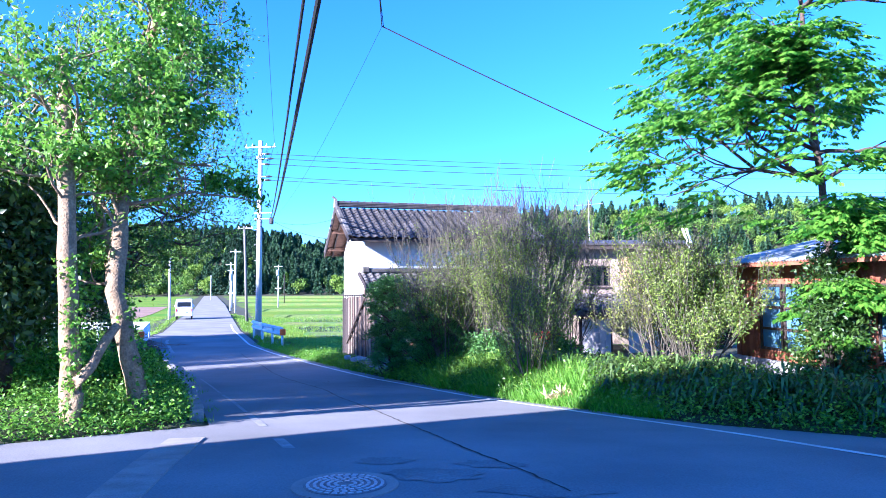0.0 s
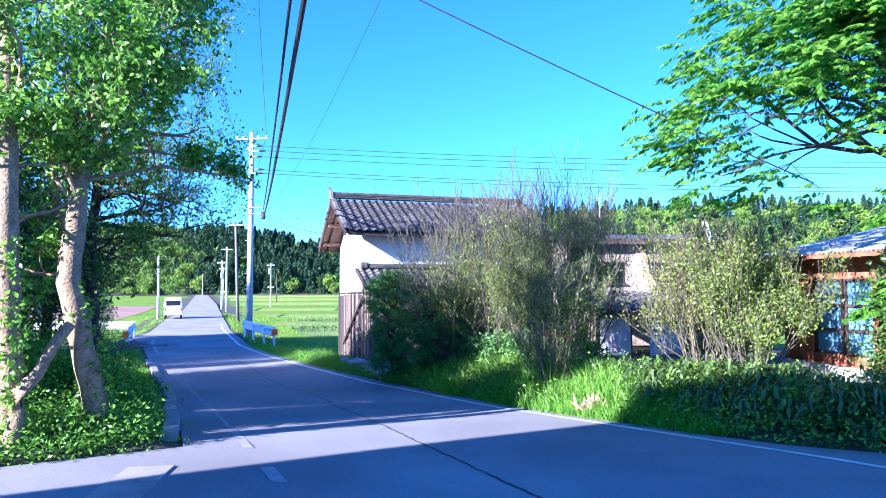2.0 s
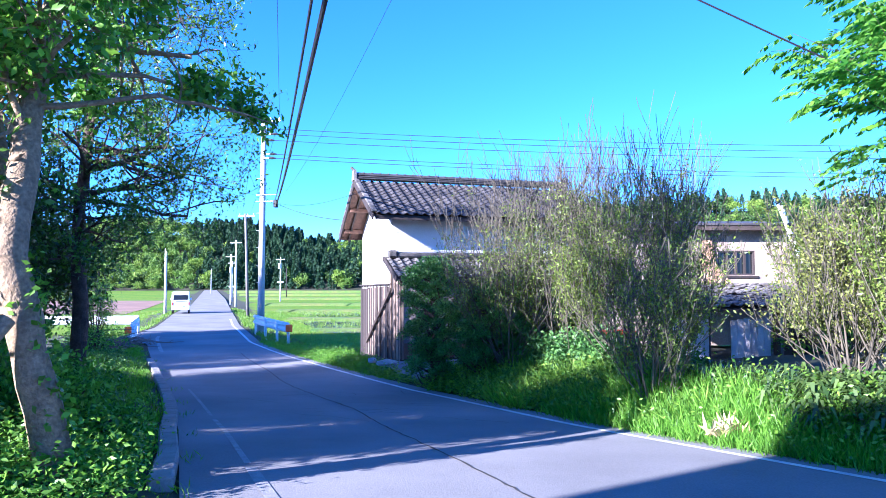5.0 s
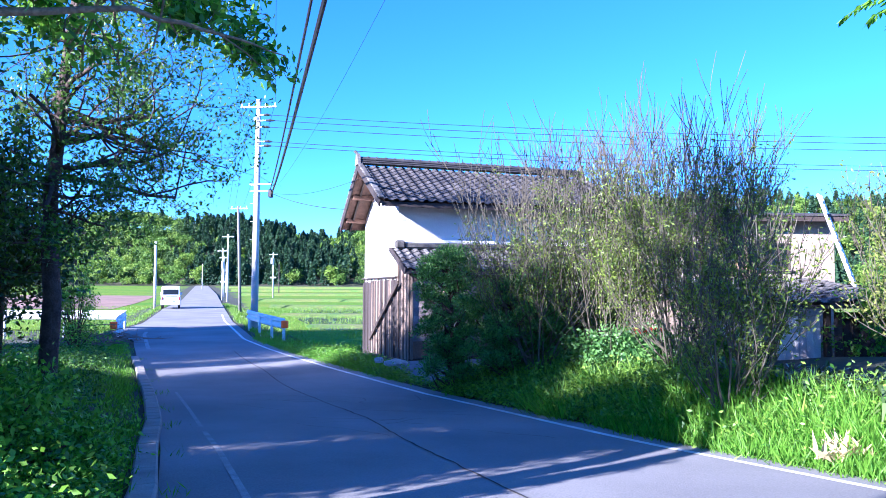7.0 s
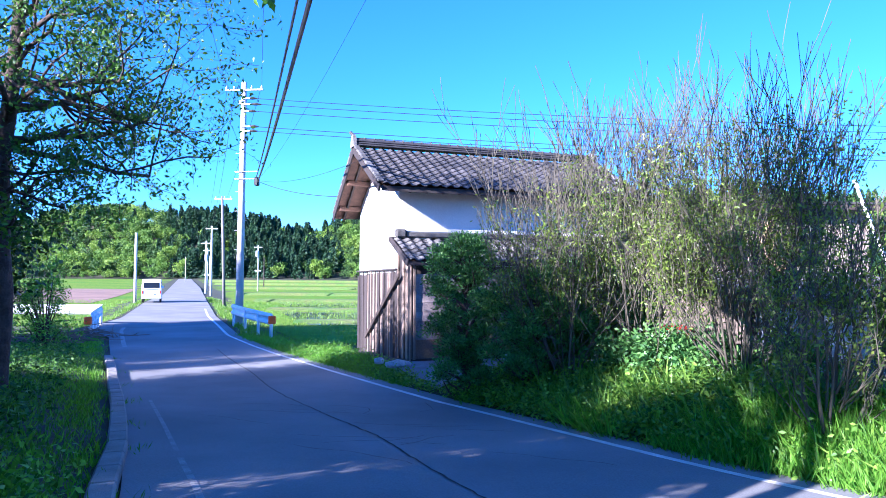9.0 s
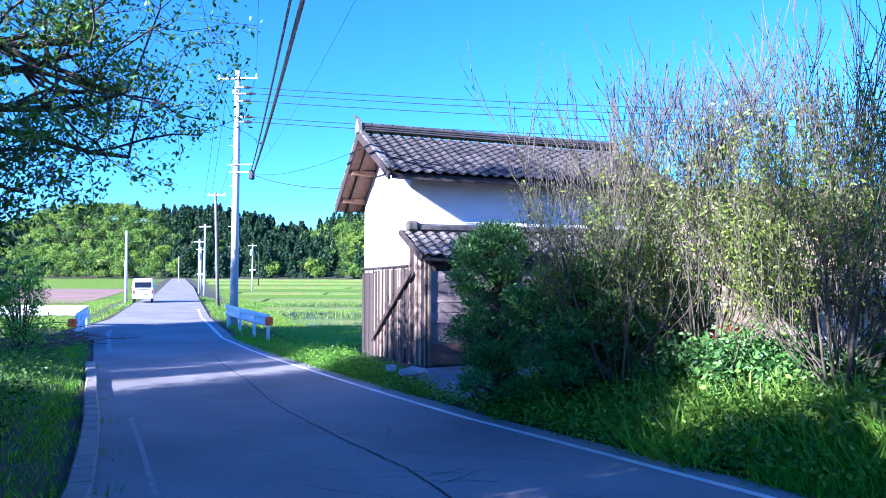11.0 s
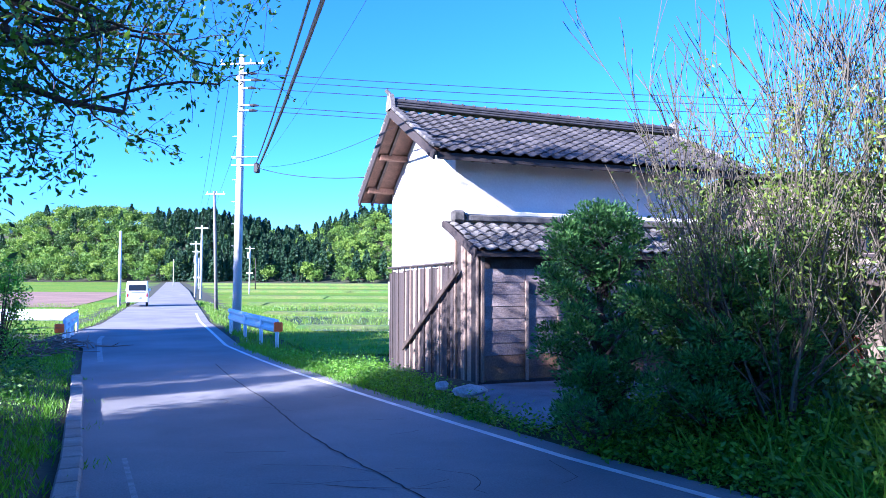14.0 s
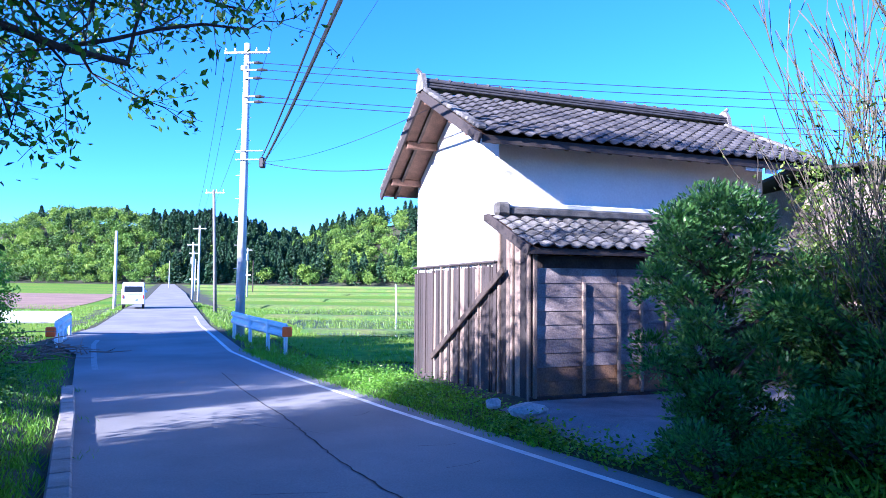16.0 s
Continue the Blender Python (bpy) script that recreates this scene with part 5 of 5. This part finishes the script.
willow_shrub(5.0, 17.3, 3.1, 0.85, 10, 35, 1, "bushy yellow-green shrub with many thin stems", LEAF_REED, (3, 4), (0.55, 1.1))
willow_shrub(5.5, 17.0, 3.4, 1.1, 10, 36, 1, "bushy yellow-green shrub with many thin stems", LEAF_REED, (3, 4), (0.55, 1.1))
willow_shrub(5.5, 16.3, 2.7, 0.9, 8, 37, 2, "bushy yellow-green shrub with many thin stems", None, (3, 4), (0.55, 1.1))
willow_shrub(5.4, 18.6, 3.2, 1.1, 8, 38, 2, "bushy yellow-green shrub with many thin stems", None, (3, 4), (0.55, 1.1))


def leafy_bush(name, x, y, sx, sy, h, seed, leaf, n, size, label, lumps=26, category="shrub", zoff=0.0, undercut=False):
    rng = np.random.default_rng(seed)
    z = height(x, y) - 0.05 + zoff
    e = group_at(name, pose(x, y, z), label, category, "bushes along the verge")
    cc = rand_dirs(rng, lumps)
    cc[:, 2] = np.abs(cc[:, 2]) * 1.0
    cc = cc * np.array([sx, sy, h * 0.8]) * rng.uniform(0.55, 0.95, (lumps, 1)) + np.array([0, 0, h * 0.12])
    w_ = Geo()
    for q in cc:
        w_.tube([(q[0] * 0.1, q[1] * 0.1, 0), (q[0] * 0.5, q[1] * 0.5, q[2] * 0.6), tuple(q)], (0.035, 0.02, 0.006), 5, False)
    tagged(w_.obj("branchwork", BARK_DARK, e), kind="stuff")
    m = 6 if undercut else 9
    sub = np.repeat(cc, m, axis=0) + rng.normal(size=(lumps * m, 3)) * np.array([sx, sy, h * 0.6]) * 0.13
    sub[:, 2] = np.maximum(sub[:, 2], 0.08)
    if undercut:
        sub[:, :2] *= np.clip(0.45 + 0.55 * sub[:, 2:] / (0.45 * h), 0, 1)
    c, a, w2 = leaves_at(rng, sub, max(1, n // len(sub)), 0.095, size, size * 0.45)
    c[:, 2] = np.maximum(c[:, 2], 0.03)
    quads("foliage", leaf, c, a, w2, e, 0.25)
    return e




def evergreen(x, y, spread, h, seed, pads, per, label, leaf=None, size=0.056):
    """A clipped-looking evergreen: crooked limbs that each end in dense pads of leaves, with dark gaps between."""
    leaf = leaf or LEAF_EVERGREEN
    rng = np.random.default_rng(seed)
    z = height(x, y) - 0.05
    e = group_at("evergreen_bush", pose(x, y, z), label, "shrub", "bushes along the verge")
    w_ = Geo()
    C, A, W = [], [], []
    for i in range(pads):
        s_ = (i + rng.uniform(0, 1)) / pads
        zz = h * (0.10 + 0.86 * s_)
        lim = spread * (0.34 + 0.86 * math.sin(math.pi * (0.06 + 0.80 * s_)) ** 0.8 - 0.2 * s_ ** 3)
        an_ = i * 2.39996 + rng.uniform(-0.5, 0.5)
        rr = lim * rng.uniform(0.22, 1.0)
        tip = np.array([math.cos(an_) * rr, math.sin(an_) * rr, zz])
        root = Vector((rng.normal(0, 0.05), rng.normal(0, 0.05), max(0.0, zz - rr * rng.uniform(0.4, 0.9))))
        knee = root.lerp(Vector(tip), 0.55) + Vector(rng.normal(0, 0.05, 3))
        w_.tube([root, knee, tip], (0.028, 0.018, 0.006), 5, False)
        pr = rng.uniform(0.15, 0.27)
        k = int(per * (pr / 0.2) ** 2)
        d = rand_dirs(rng, k)
        d[:, 2] = np.where(d[:, 2] < -0.35, -d[:, 2], d[:, 2])
        ctr = tip + d * pr * rng.uniform(0.45, 1.12, (k, 1)) * np.array([1.15, 1.15, 0.85])
        a = d + rand_dirs(rng, k) * 0.55 + np.array([0, 0, 0.25])
        a /= np.linalg.norm(a, axis=1, keepdims=True)
        b = np.cross(a, rand_dirs(rng, k))
        b /= np.linalg.norm(b, axis=1, keepdims=True) + 1e-9
        q = rng.uniform(0.6, 1.25, (k, 1))
        C.append(ctr)
        A.append(a * size / 2 * q)
        W.append(b * size * 0.21 * q)
    w_.tube([(0, 0, 0), (0.03, 0.02, h * 0.45), (0.0, 0.04, h * 0.85)], (0.06, 0.045, 0.015), 7, False)
    tagged(w_.obj("branchwork", BARK_DARK, e), kind="stuff")
    quads("foliage", leaf, np.concatenate(C), np.concatenate(A), np.concatenate(W), e, 0.25)
    return e


evergreen(-1.2, 22.3, 0.64, 2.75, 51, 64, 430, "dense dark green evergreen bush beside the yard")
evergreen(-0.05, 21.9, 0.85, 1.9, 67, 54, 430, "broad dark green evergreen bush beside the yard")
evergreen(0.55, 22.3, 0.85, 2.0, 52, 48, 380, "dark green evergreen bush under the shrubs")
leafy_bush("evergreen_bush", 1.8, 20.9, 1.1, 0.9, 0.95, 53, LEAF_EVERGREEN, 6000, 0.09, "low dark bush beneath tall shrubs", 26)
leafy_bush("bramble", 0.65, 24.2, 0.8, 0.8, 3.0, 61, LEAF_WILLOW, 14000, 0.06, "tall leafy green shrub behind the evergreen bush", 34, undercut=True)
leafy_bush("bramble", 1.8, 24.0, 0.8, 0.8, 2.9, 66, LEAF_WILLOW, 9000, 0.075, "leafy green shrub before the old barn", 30, undercut=True)
leafy_bush("bramble", -13.9, 29.6, 1.0, 1.0, 3.1, 54, LEAF_SPRING, 7000, 0.08, "rounded bush at the bank's edge", 24)
leafy_bush("bramble", 7.2, 15.1, 0.5, 0.6, 2.4, 55, LEAF_SHADE_TONE, 9000, 0.08, "dark leafy thicket before the timber house", 24)
leafy_bush("bramble", 8.9, 14.7, 0.9, 0.8, 3.2, 56, LEAF_BRIGHT, 7000, 0.10, "broad-leaved thicket before the timber house", 24)
leafy_bush("bramble", 8.6, 14.3, 0.9, 0.7, 1.9, 65, LEAF_SHADE_TONE, 8000, 0.08, "dark leafy thicket before the timber house", 24)
leafy_bush("bramble", 3.0, 20.3, 1.1, 0.8, 0.7, 57, LEAF_DARK, 4000, 0.09, "low dark bush beneath tall shrubs", 22)
leafy_bush("bramble", 8.0, 24.3, 1.5, 1.0, 2.4, 58, LEAF_SPRING, 5000, 0.1, "green bush beside the barn", 26)
leafy_bush("bramble", -8.2, 16.6, 1.5, 1.2, 2.2, 62, LEAF_DARK, 6000, 0.09, "dark thicket in the grove", 26)
leafy_bush("bramble", -10.0, 18.6, 1.6, 1.3, 2.2, 63, LEAF_DARK, 6000, 0.09, "dark thicket in the grove", 26)
leafy_bush("bramble", -6.9, 14.4, 1.2, 1.0, 1.7, 64, LEAF_DARK, 6000, 0.09, "dark thicket in the grove", 26)
leafy_bush("bramble", -4.6, 13.6, 1.1, 0.9, 1.0, 59, LEAF_SPRING, 9000, 0.06, "leafy undergrowth at the foot of the trees", 24)
leafy_bush("bramble", -3.5, 13.6, 0.8, 0.9, 0.8, 60, LEAF_SPRING, 7000, 0.06, "leafy undergrowth at the foot of the trees", 24)


# ---- grass and undergrowth ----
def blades(name, mat, spots, per, length, width, label, seed, lean=0.35, spread=0.10):
    """Upright blades in tufts; spots are ground points."""
    rng = np.random.default_rng(seed)
    p = np.repeat(np.asarray(spots), per, axis=0)
    k = len(p)
    p[:, :2] += rng.normal(size=(k, 2)) * spread
    a = rng.normal(size=(k, 3)) * lean
    a[:, 2] = 1
    a /= np.linalg.norm(a, axis=1, keepdims=True)
    ln = length * rng.uniform(0.5, 1.25, (k, 1))
    w_ = np.cross(a, rand_dirs(rng, k))
    w_ /= np.linalg.norm(w_, axis=1, keepdims=True)
    ob = quads(name, mat, p + a * ln / 2, a * ln / 2, w_ * width / 2 * rng.uniform(0.7, 1.3, (k, 1)), None, 0.3)
    return tagged(ob, label, "grass", kind="stuff")


def spots_between(n, y0, y1, d0, d1, side, seed, keep=lambda x, y: True):
    rng = random.Random(seed)
    res = []
    while len(res) < n:
        y = rng.uniform(y0, y1)
        d = d0 + (d1 - d0) * rng.random() ** 1.3
        x = right_edge(y) + d if side > 0 else left_edge(y) - d
        if keep(x, y):
            res.append((x, y, height(x, y) - 0.03))
    return res


def off_yard(x, y):
    q = KM.inverted() @ Vector((x, y, 0))
    return not (-0.6 < q.x < 4.3 and -4.4 < q.y < 4.2) and not (-0.2 < q.x < 6 and -1.3 < q.y < 4.2)


blades("verge_grass", GRASS, spots_between(2600, 13.0, 18.6, 0.05, 2.0, 1, 1, lambda x, y: x < 4.4), 9, 0.24, 0.014, "lush bright green verge grass", 1, 0.5)
blades("tall_grass", GRASS, spots_between(260, 15.0, 18.6, 0.3, 1.5, 1, 2, lambda x, y: x < 3.8), 12, 0.42, 0.018, "tall bright green grass tufts", 2, 0.5)
blades("verge_grass", GRASS, spots_between(2200, 24.0, 36.0, 0.0, 3.0, 1, 3, off_yard), 8, 0.13, 0.012, "short green verge grass", 3, 0.5)
blades("verge_grass", GRASS, spots_between(2600, 13.0, 34.0, 0.34, 3.4, -1, 4), 9, 0.14, 0.014, "short green verge grass", 4, 0.5)
blades("field_grass", GRASS_FIELD, spots_between(6000, 33.0, 75.0, 0.3, 22.0, 1, 5), 5, 0.24, 0.03, "bright green grass on the field's edge", 5, 0.5)
blades("field_grass", GRASS_FIELD, spots_between(1800, 38.0, 75.0, 0.3, 12.0, -1, 6), 5, 0.25, 0.03, "bright green grass on the field's edge", 6)
blades("kerb_grass", GRASS, [(q[0] + 0.17 * s, q[1] - 0.05 * s, road_z(q[1])) for q in kp for s in (0.8, 1.0, 1.3)], 9, 0.10, 0.010, "small grass tufts in the kerb's joint", 7, 0.6, 0.12)


def ground_leaves(name, mat, spots, per, size, label, seed, high=0.2):
    rng = np.random.default_rng(seed)
    c, a, w_ = leaves_at(rng, spots, per, 0.10, size, size * 0.5, 0.1, 0.4)
    c[:, 2] = np.repeat(np.asarray(spots)[:, 2], per) + 0.03 + np.abs(rng.normal(size=len(c))) * high
    return tagged(quads(name, mat, c, a, w_, None, 0.25), label, "undergrowth", kind="stuff")


ground_leaves("undergrowth", LEAF_SPRING, spots_between(800, 11.9, 15.0, 0.42, 2.8, -1, 11), 22, 0.055, "low leafy weeds under the trees", 11, 0.16)
ground_leaves("undergrowth", LEAF_SPRING, spots_between(1100, 6.0, 12.2, 0.12, 3.2, -1, 20), 22, 0.055, "low leafy weeds beside the side lane", 20, 0.13)
ground_leaves("undergrowth", GRASS, spots_between(700, 24.5, 33.0, 0.2, 2.6, 1, 12, off_yard), 14, 0.06, "low leafy weeds on the verge", 12, 0.12)
ground_leaves("undergrowth", WEED, spots_between(1300, 17.6, 22.3, 0.05, 2.4, 1, 13), 14, 0.06, "leafy weeds on the shaded verge", 13, 0.14)
blades("lily_leaves", WEED, spots_between(170, 16.8, 21.5, 0.35, 2.2, 1, 26), 16, 0.42, 0.026, "arching strap-leaved plants on the shaded verge", 26, 0.75, 0.07)
ground_leaves("undergrowth", WEED, spots_between(700, 18.0, 22.3, 0.1, 1.6, 1, 17), 9, 0.085, "broad-leaved weeds on the shaded verge", 17, 0.11)
ground_leaves("undergrowth", WEED, spots_between(500, 22.0, 25.0, 0.05, 2.6, 1, 27, off_yard), 14, 0.06, "leafy weeds along the apron", 27, 0.12)
ground_leaves("undergrowth", WEED, spots_between(900, 11.0, 17.5, 0.05, 2.4, 1, 18), 16, 0.062, "leafy weeds among the verge grass", 18, 0.17)
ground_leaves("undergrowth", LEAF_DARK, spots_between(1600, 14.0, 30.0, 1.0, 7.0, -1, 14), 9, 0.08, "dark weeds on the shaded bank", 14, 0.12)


def bamboo_grass(spots, seed):
    """Short canes, each with a whorl of broad arching leaves."""
    rng = np.random.default_rng(seed)
    v, f = [], []
    for x, y, z in spots:
        top = np.array([x + rng.normal(0, 0.05), y + rng.normal(0, 0.05), z + rng.uniform(0.08, 0.40)])
        for i in range(rng.integers(5, 9)):
            an_ = rng.uniform(0, 6.283)
            d = np.array([math.cos(an_), math.sin(an_), 0])
            side = np.array([-d[1], d[0], 0]) * rng.uniform(0.016, 0.028)
            ln, rise = rng.uniform(0.18, 0.34), rng.uniform(-0.02, 0.10)
            a = top - np.array([0, 0, rng.uniform(0, 0.15)])
            m = a + d * ln * 0.5 + np.array([0, 0, rise])
            t = a + d * ln * 0.95 + np.array([0, 0, rise - ln * rng.uniform(0.3, 0.8)])
            k = len(v)
            v += [tuple(a), tuple(m + side), tuple(m - side), tuple(t)]
            f += [(k, k + 1, k + 2), (k + 1, k + 3, k + 2)]
    me = bpy.data.meshes.new("bamboo_grass")
    me.from_pydata(v, [], f)
    me.materials.append(SASA)
    return tagged(new("bamboo_grass", me), "dark broad-leaved bamboo grass on the shaded verge", "grass", kind="stuff")


bamboo_grass(spots_between(900, 10.0, 16.6, 0.6, 2.8, 1, 15, lambda x, y: x > 3.7) + spots_between(260, 16.0, 19.0, 1.4, 2.8, 1, 25), 15)
blades("sedge_clump", GRASS, [(0.35 + 0.13 * q, 19.75 - 0.2 * q, height(0.35, 19.7) - 0.02) for q in range(4)], 40, 0.55, 0.02, "arching bright green sedge clump", 19, 0.7, 0.10)
blades("dry_grass_tuft", DRY, [(2.95 + q * 0.12, 16.0 + q * 0.05, height(2.95, 16.0) + 0.1) for q in range(4)], 14, 0.26, 0.045, "bleached dry leaves in the verge grass", 16, 0.8, 0.06)

# ---- fields ----
def field(name, mat, y0, y1, near, far, side, lift, label):
    q = Geo()
    ys = spaced(((y0, y1, 3.0),)) + [y1]
    n = 8
    for y in ys:
        for i in range(n + 1):
            d = near + (far - near) * i / n
            x = right_edge(y) + d if side > 0 else left_edge(y) - d
            q.v.append((x, y, height(x, y) + lift + 0.06))
    q.f = [(j * (n + 1) + i, j * (n + 1) + i + 1, (j + 1) * (n + 1) + i + 1, (j + 1) * (n + 1) + i) for j in range(len(ys) - 1) for i in range(n)]
    return tagged(q.obj(name, mat), label, "field", kind="structure")


field("field", FIELD_GREEN, 36, 292, 2.6, 150, 1, 0.0, "bright green meadow and rice fields")
field("paddy", WATER, 46, 58, 5.0, 18, 1, 0.015, "flooded rice paddy reflecting the sky")
field("paddy", WATER, 62, 74, 7.0, 40, 1, 0.015, "flooded rice paddy reflecting the sky")
field("field", FIELD_GREEN, 44, 292, 2.2, 150, -1, 0.0, "green fields across the road")
field("field", FIELD_BROWN, 68, 122, 5.5, 75, -1, 0.03, "freshly tilled brown field")


# low grassy dikes between the paddies
DIKE = material("dike_grass", (0.08, 0.17, 0.012), 0.95, 0.4, 0.6, 0.9, 5, tint=(0.15, 0.17, 0.03), coords="World")
for y0, slant, d0, d1, hgt in ((47.5, 0.10, 4.5, 30, 0.16), (59.5, 0.06, 4.5, 45, 0.22), (75, 0.04, 5, 80, 0.3), (96, 0.03, 5, 110, 0.38), (128, 0.02, 5, 140, 0.5), (170, 0.0, 5, 150, 0.6), (225, 0.0, 5, 150, 0.7)):
    dk = Geo()
    n = 40
    for i in range(n + 1):
        x = right_edge(y0) + d0 + (d1 - d0) * i / n
        y = y0 + slant * (x - right_edge(y0)) + 0.25 * math.sin(i * 0.7)
        z = height(x, y) + 0.05
        for dy, dz in ((-1.1, -0.1), (-0.45, hgt * (0.85 + 0.3 * noise.noise(Vector((i * 0.6, y0, 0))))), (0.35, hgt), (1.1, -0.1)):
            dk.v.append((x, y + dy, z + dz))
    dk.f = [(4 * i + j, 4 * i + 4 + j, 4 * i + 5 + j, 4 * i + 1 + j) for i in range(n) for j in range(3)]
    tagged(dk.obj("dike", DIKE, smooth=True), "low grassy dike between rice fields", "dike", kind="structure")


# ---- far woods ----
def crown_proto(rng, kind, n):
    """A crown one unit high: centres, half lengths and half widths of its leaf clumps."""
    if kind == "conifer":
        z = rng.uniform(0.05, 1.0, n)
        rad = (1.03 - z) ** 0.8 * 0.24 * rng.uniform(0.5, 1.05, n)
        an_ = rng.uniform(0, 6.283, n)
        c = np.stack([np.cos(an_) * rad, np.sin(an_) * rad, z], axis=1)
        a = np.stack([np.cos(an_), np.sin(an_), -0.5 + 0 * an_], axis=1) * 0.060
        w_ = np.cross(a, rand_dirs(rng, n))
        w_ = w_ / np.linalg.norm(w_, axis=1, keepdims=True) * 0.04
    else:
        lumps = rand_dirs(rng, 14) * np.array([0.34, 0.34, 0.33]) * rng.uniform(0.5, 1, (14, 1)) + np.array([0, 0, 0.58])
        c = lumps[rng.integers(0, 14, n)] + rand_dirs(rng, n) * 0.15 * rng.uniform(0.6, 1, (n, 1))
        a = rand_dirs(rng, n) * 0.045
        w_ = np.cross(a, rand_dirs(rng, n))
        w_ = w_ / np.linalg.norm(w_, axis=1, keepdims=True) * 0.036
    return c, a, w_


def woods(name, mat, kind, spots, seed, label, n=300):
    rng = np.random.default_rng(seed)
    C, A, W = [], [], []
    protos = [crown_proto(rng, kind, n) for _ in range(5)]
    for x, y, z, h in spots:
        c, a, w_ = protos[rng.integers(0, 5)]
        t = rng.uniform(0, 6.283)
        R = np.array([[math.cos(t), -math.sin(t), 0], [math.sin(t), math.cos(t), 0], [0, 0, 1]])
        s = np.array([rng.uniform(0.85, 1.2)] * 2 + [1.0]) * h
        C.append(c @ R.T * s + np.array([x, y, z - 0.04 * h]))
        A.append(a @ R.T * h)
        W.append(w_ @ R.T * h)
    return tagged(quads(name, mat, np.concatenate(C), np.concatenate(A), np.concatenate(W), None, 0.2), label, "woods", kind="stuff")


frng = random.Random(77)
broad, conif = [], []
for i in range(2500):
    r = 0.985 + 0.36 * frng.random()
    q = frng.uniform(-255, 165)
    x, y = q * r, 300 * r
    z = road_z(y) + hill(x, y) - 0.3
    dense = float(np.interp(q, (-170, -152, -142, -92, -84, -70, -30, 165), (0.02, 0.08, 0.8, 0.85, 0.5, 0.15, 0.2, 0.3)))
    if q > -75 and r > 1.25:
        dense = 0.45
    if frng.random() < dense:
        conif.append((x, y, z, frng.uniform(8.5, 14.0)))
    else:
        broad.append((x, y, z, frng.uniform(6.0, 10.5)))
for i in range(70):
    q, r = frng.choice((frng.uniform(-250, -150), frng.uniform(-85, 20))), frng.uniform(0.955, 0.985)
    broad.append((q * r, 300 * r, road_z(300 * r) + hill(q * r, 300 * r) - 0.2, frng.uniform(2.5, 6.5)))
frng.shuffle(broad)
for k_, (mat, label) in enumerate(((FAR_BROAD, "green broadleaved woods on the hills"), (FAR_LIGHT, "fresh yellow-green woods on the hills"), (FAR_DEEP, "deep green woods on the hills"))):
    woods("far_woods", mat, "broad", broad[k_::3], 1 + k_, label, 270)
woods("far_woods", FAR_CONIFER, "conifer", conif, 9, "dark conifer woods on the hills", 230)

stake = group_at("field_stake", pose(-8.76, 55.2, -1.8), "white plastic stake at the paddy's edge", "stake")
Geo().tube([(0, 0, -0.2), (0.02, 0, 1.0), (-0.03, 0, 2.3)], (0.05, 0.05, 0.045), 10).obj("shaft", RAIL_WHITE, stake, smooth=True)
Geo().tube([(-0.03, 0, 2.3), (-0.03, 0, 2.36)], (0.05, 0.02), 10).obj("cap", RAIL_WHITE, stake)

# brushwood heaped by the bridge rail
brush = Geo()
qrng = random.Random(9)
for i in range(240):
    x, y = -16.4 + qrng.gauss(0, 1.0), 33.4 + qrng.gauss(0, 0.7)
    z = height(x, y) + abs(qrng.gauss(0, 0.32)) * max(0.2, 1 - 0.4 * math.hypot(x + 16.4, y - 33.4))
    a, ln = qrng.uniform(0, 6.28), qrng.uniform(0.4, 1.4)
    brush.tube([(x, y, z), (x + math.cos(a) * ln * 0.5, y + math.sin(a) * ln * 0.5, z + qrng.uniform(-0.02, 0.15)), (x + math.cos(a) * ln, y + math.sin(a) * ln, z + qrng.uniform(-0.05, 0.25))], (0.022, 0.016, 0.006), 4)
tagged(brush.obj("brushwood", WOOD_TAN), "heap of dry cut branches beside the bridge rail", "brushwood", kind="stuff")
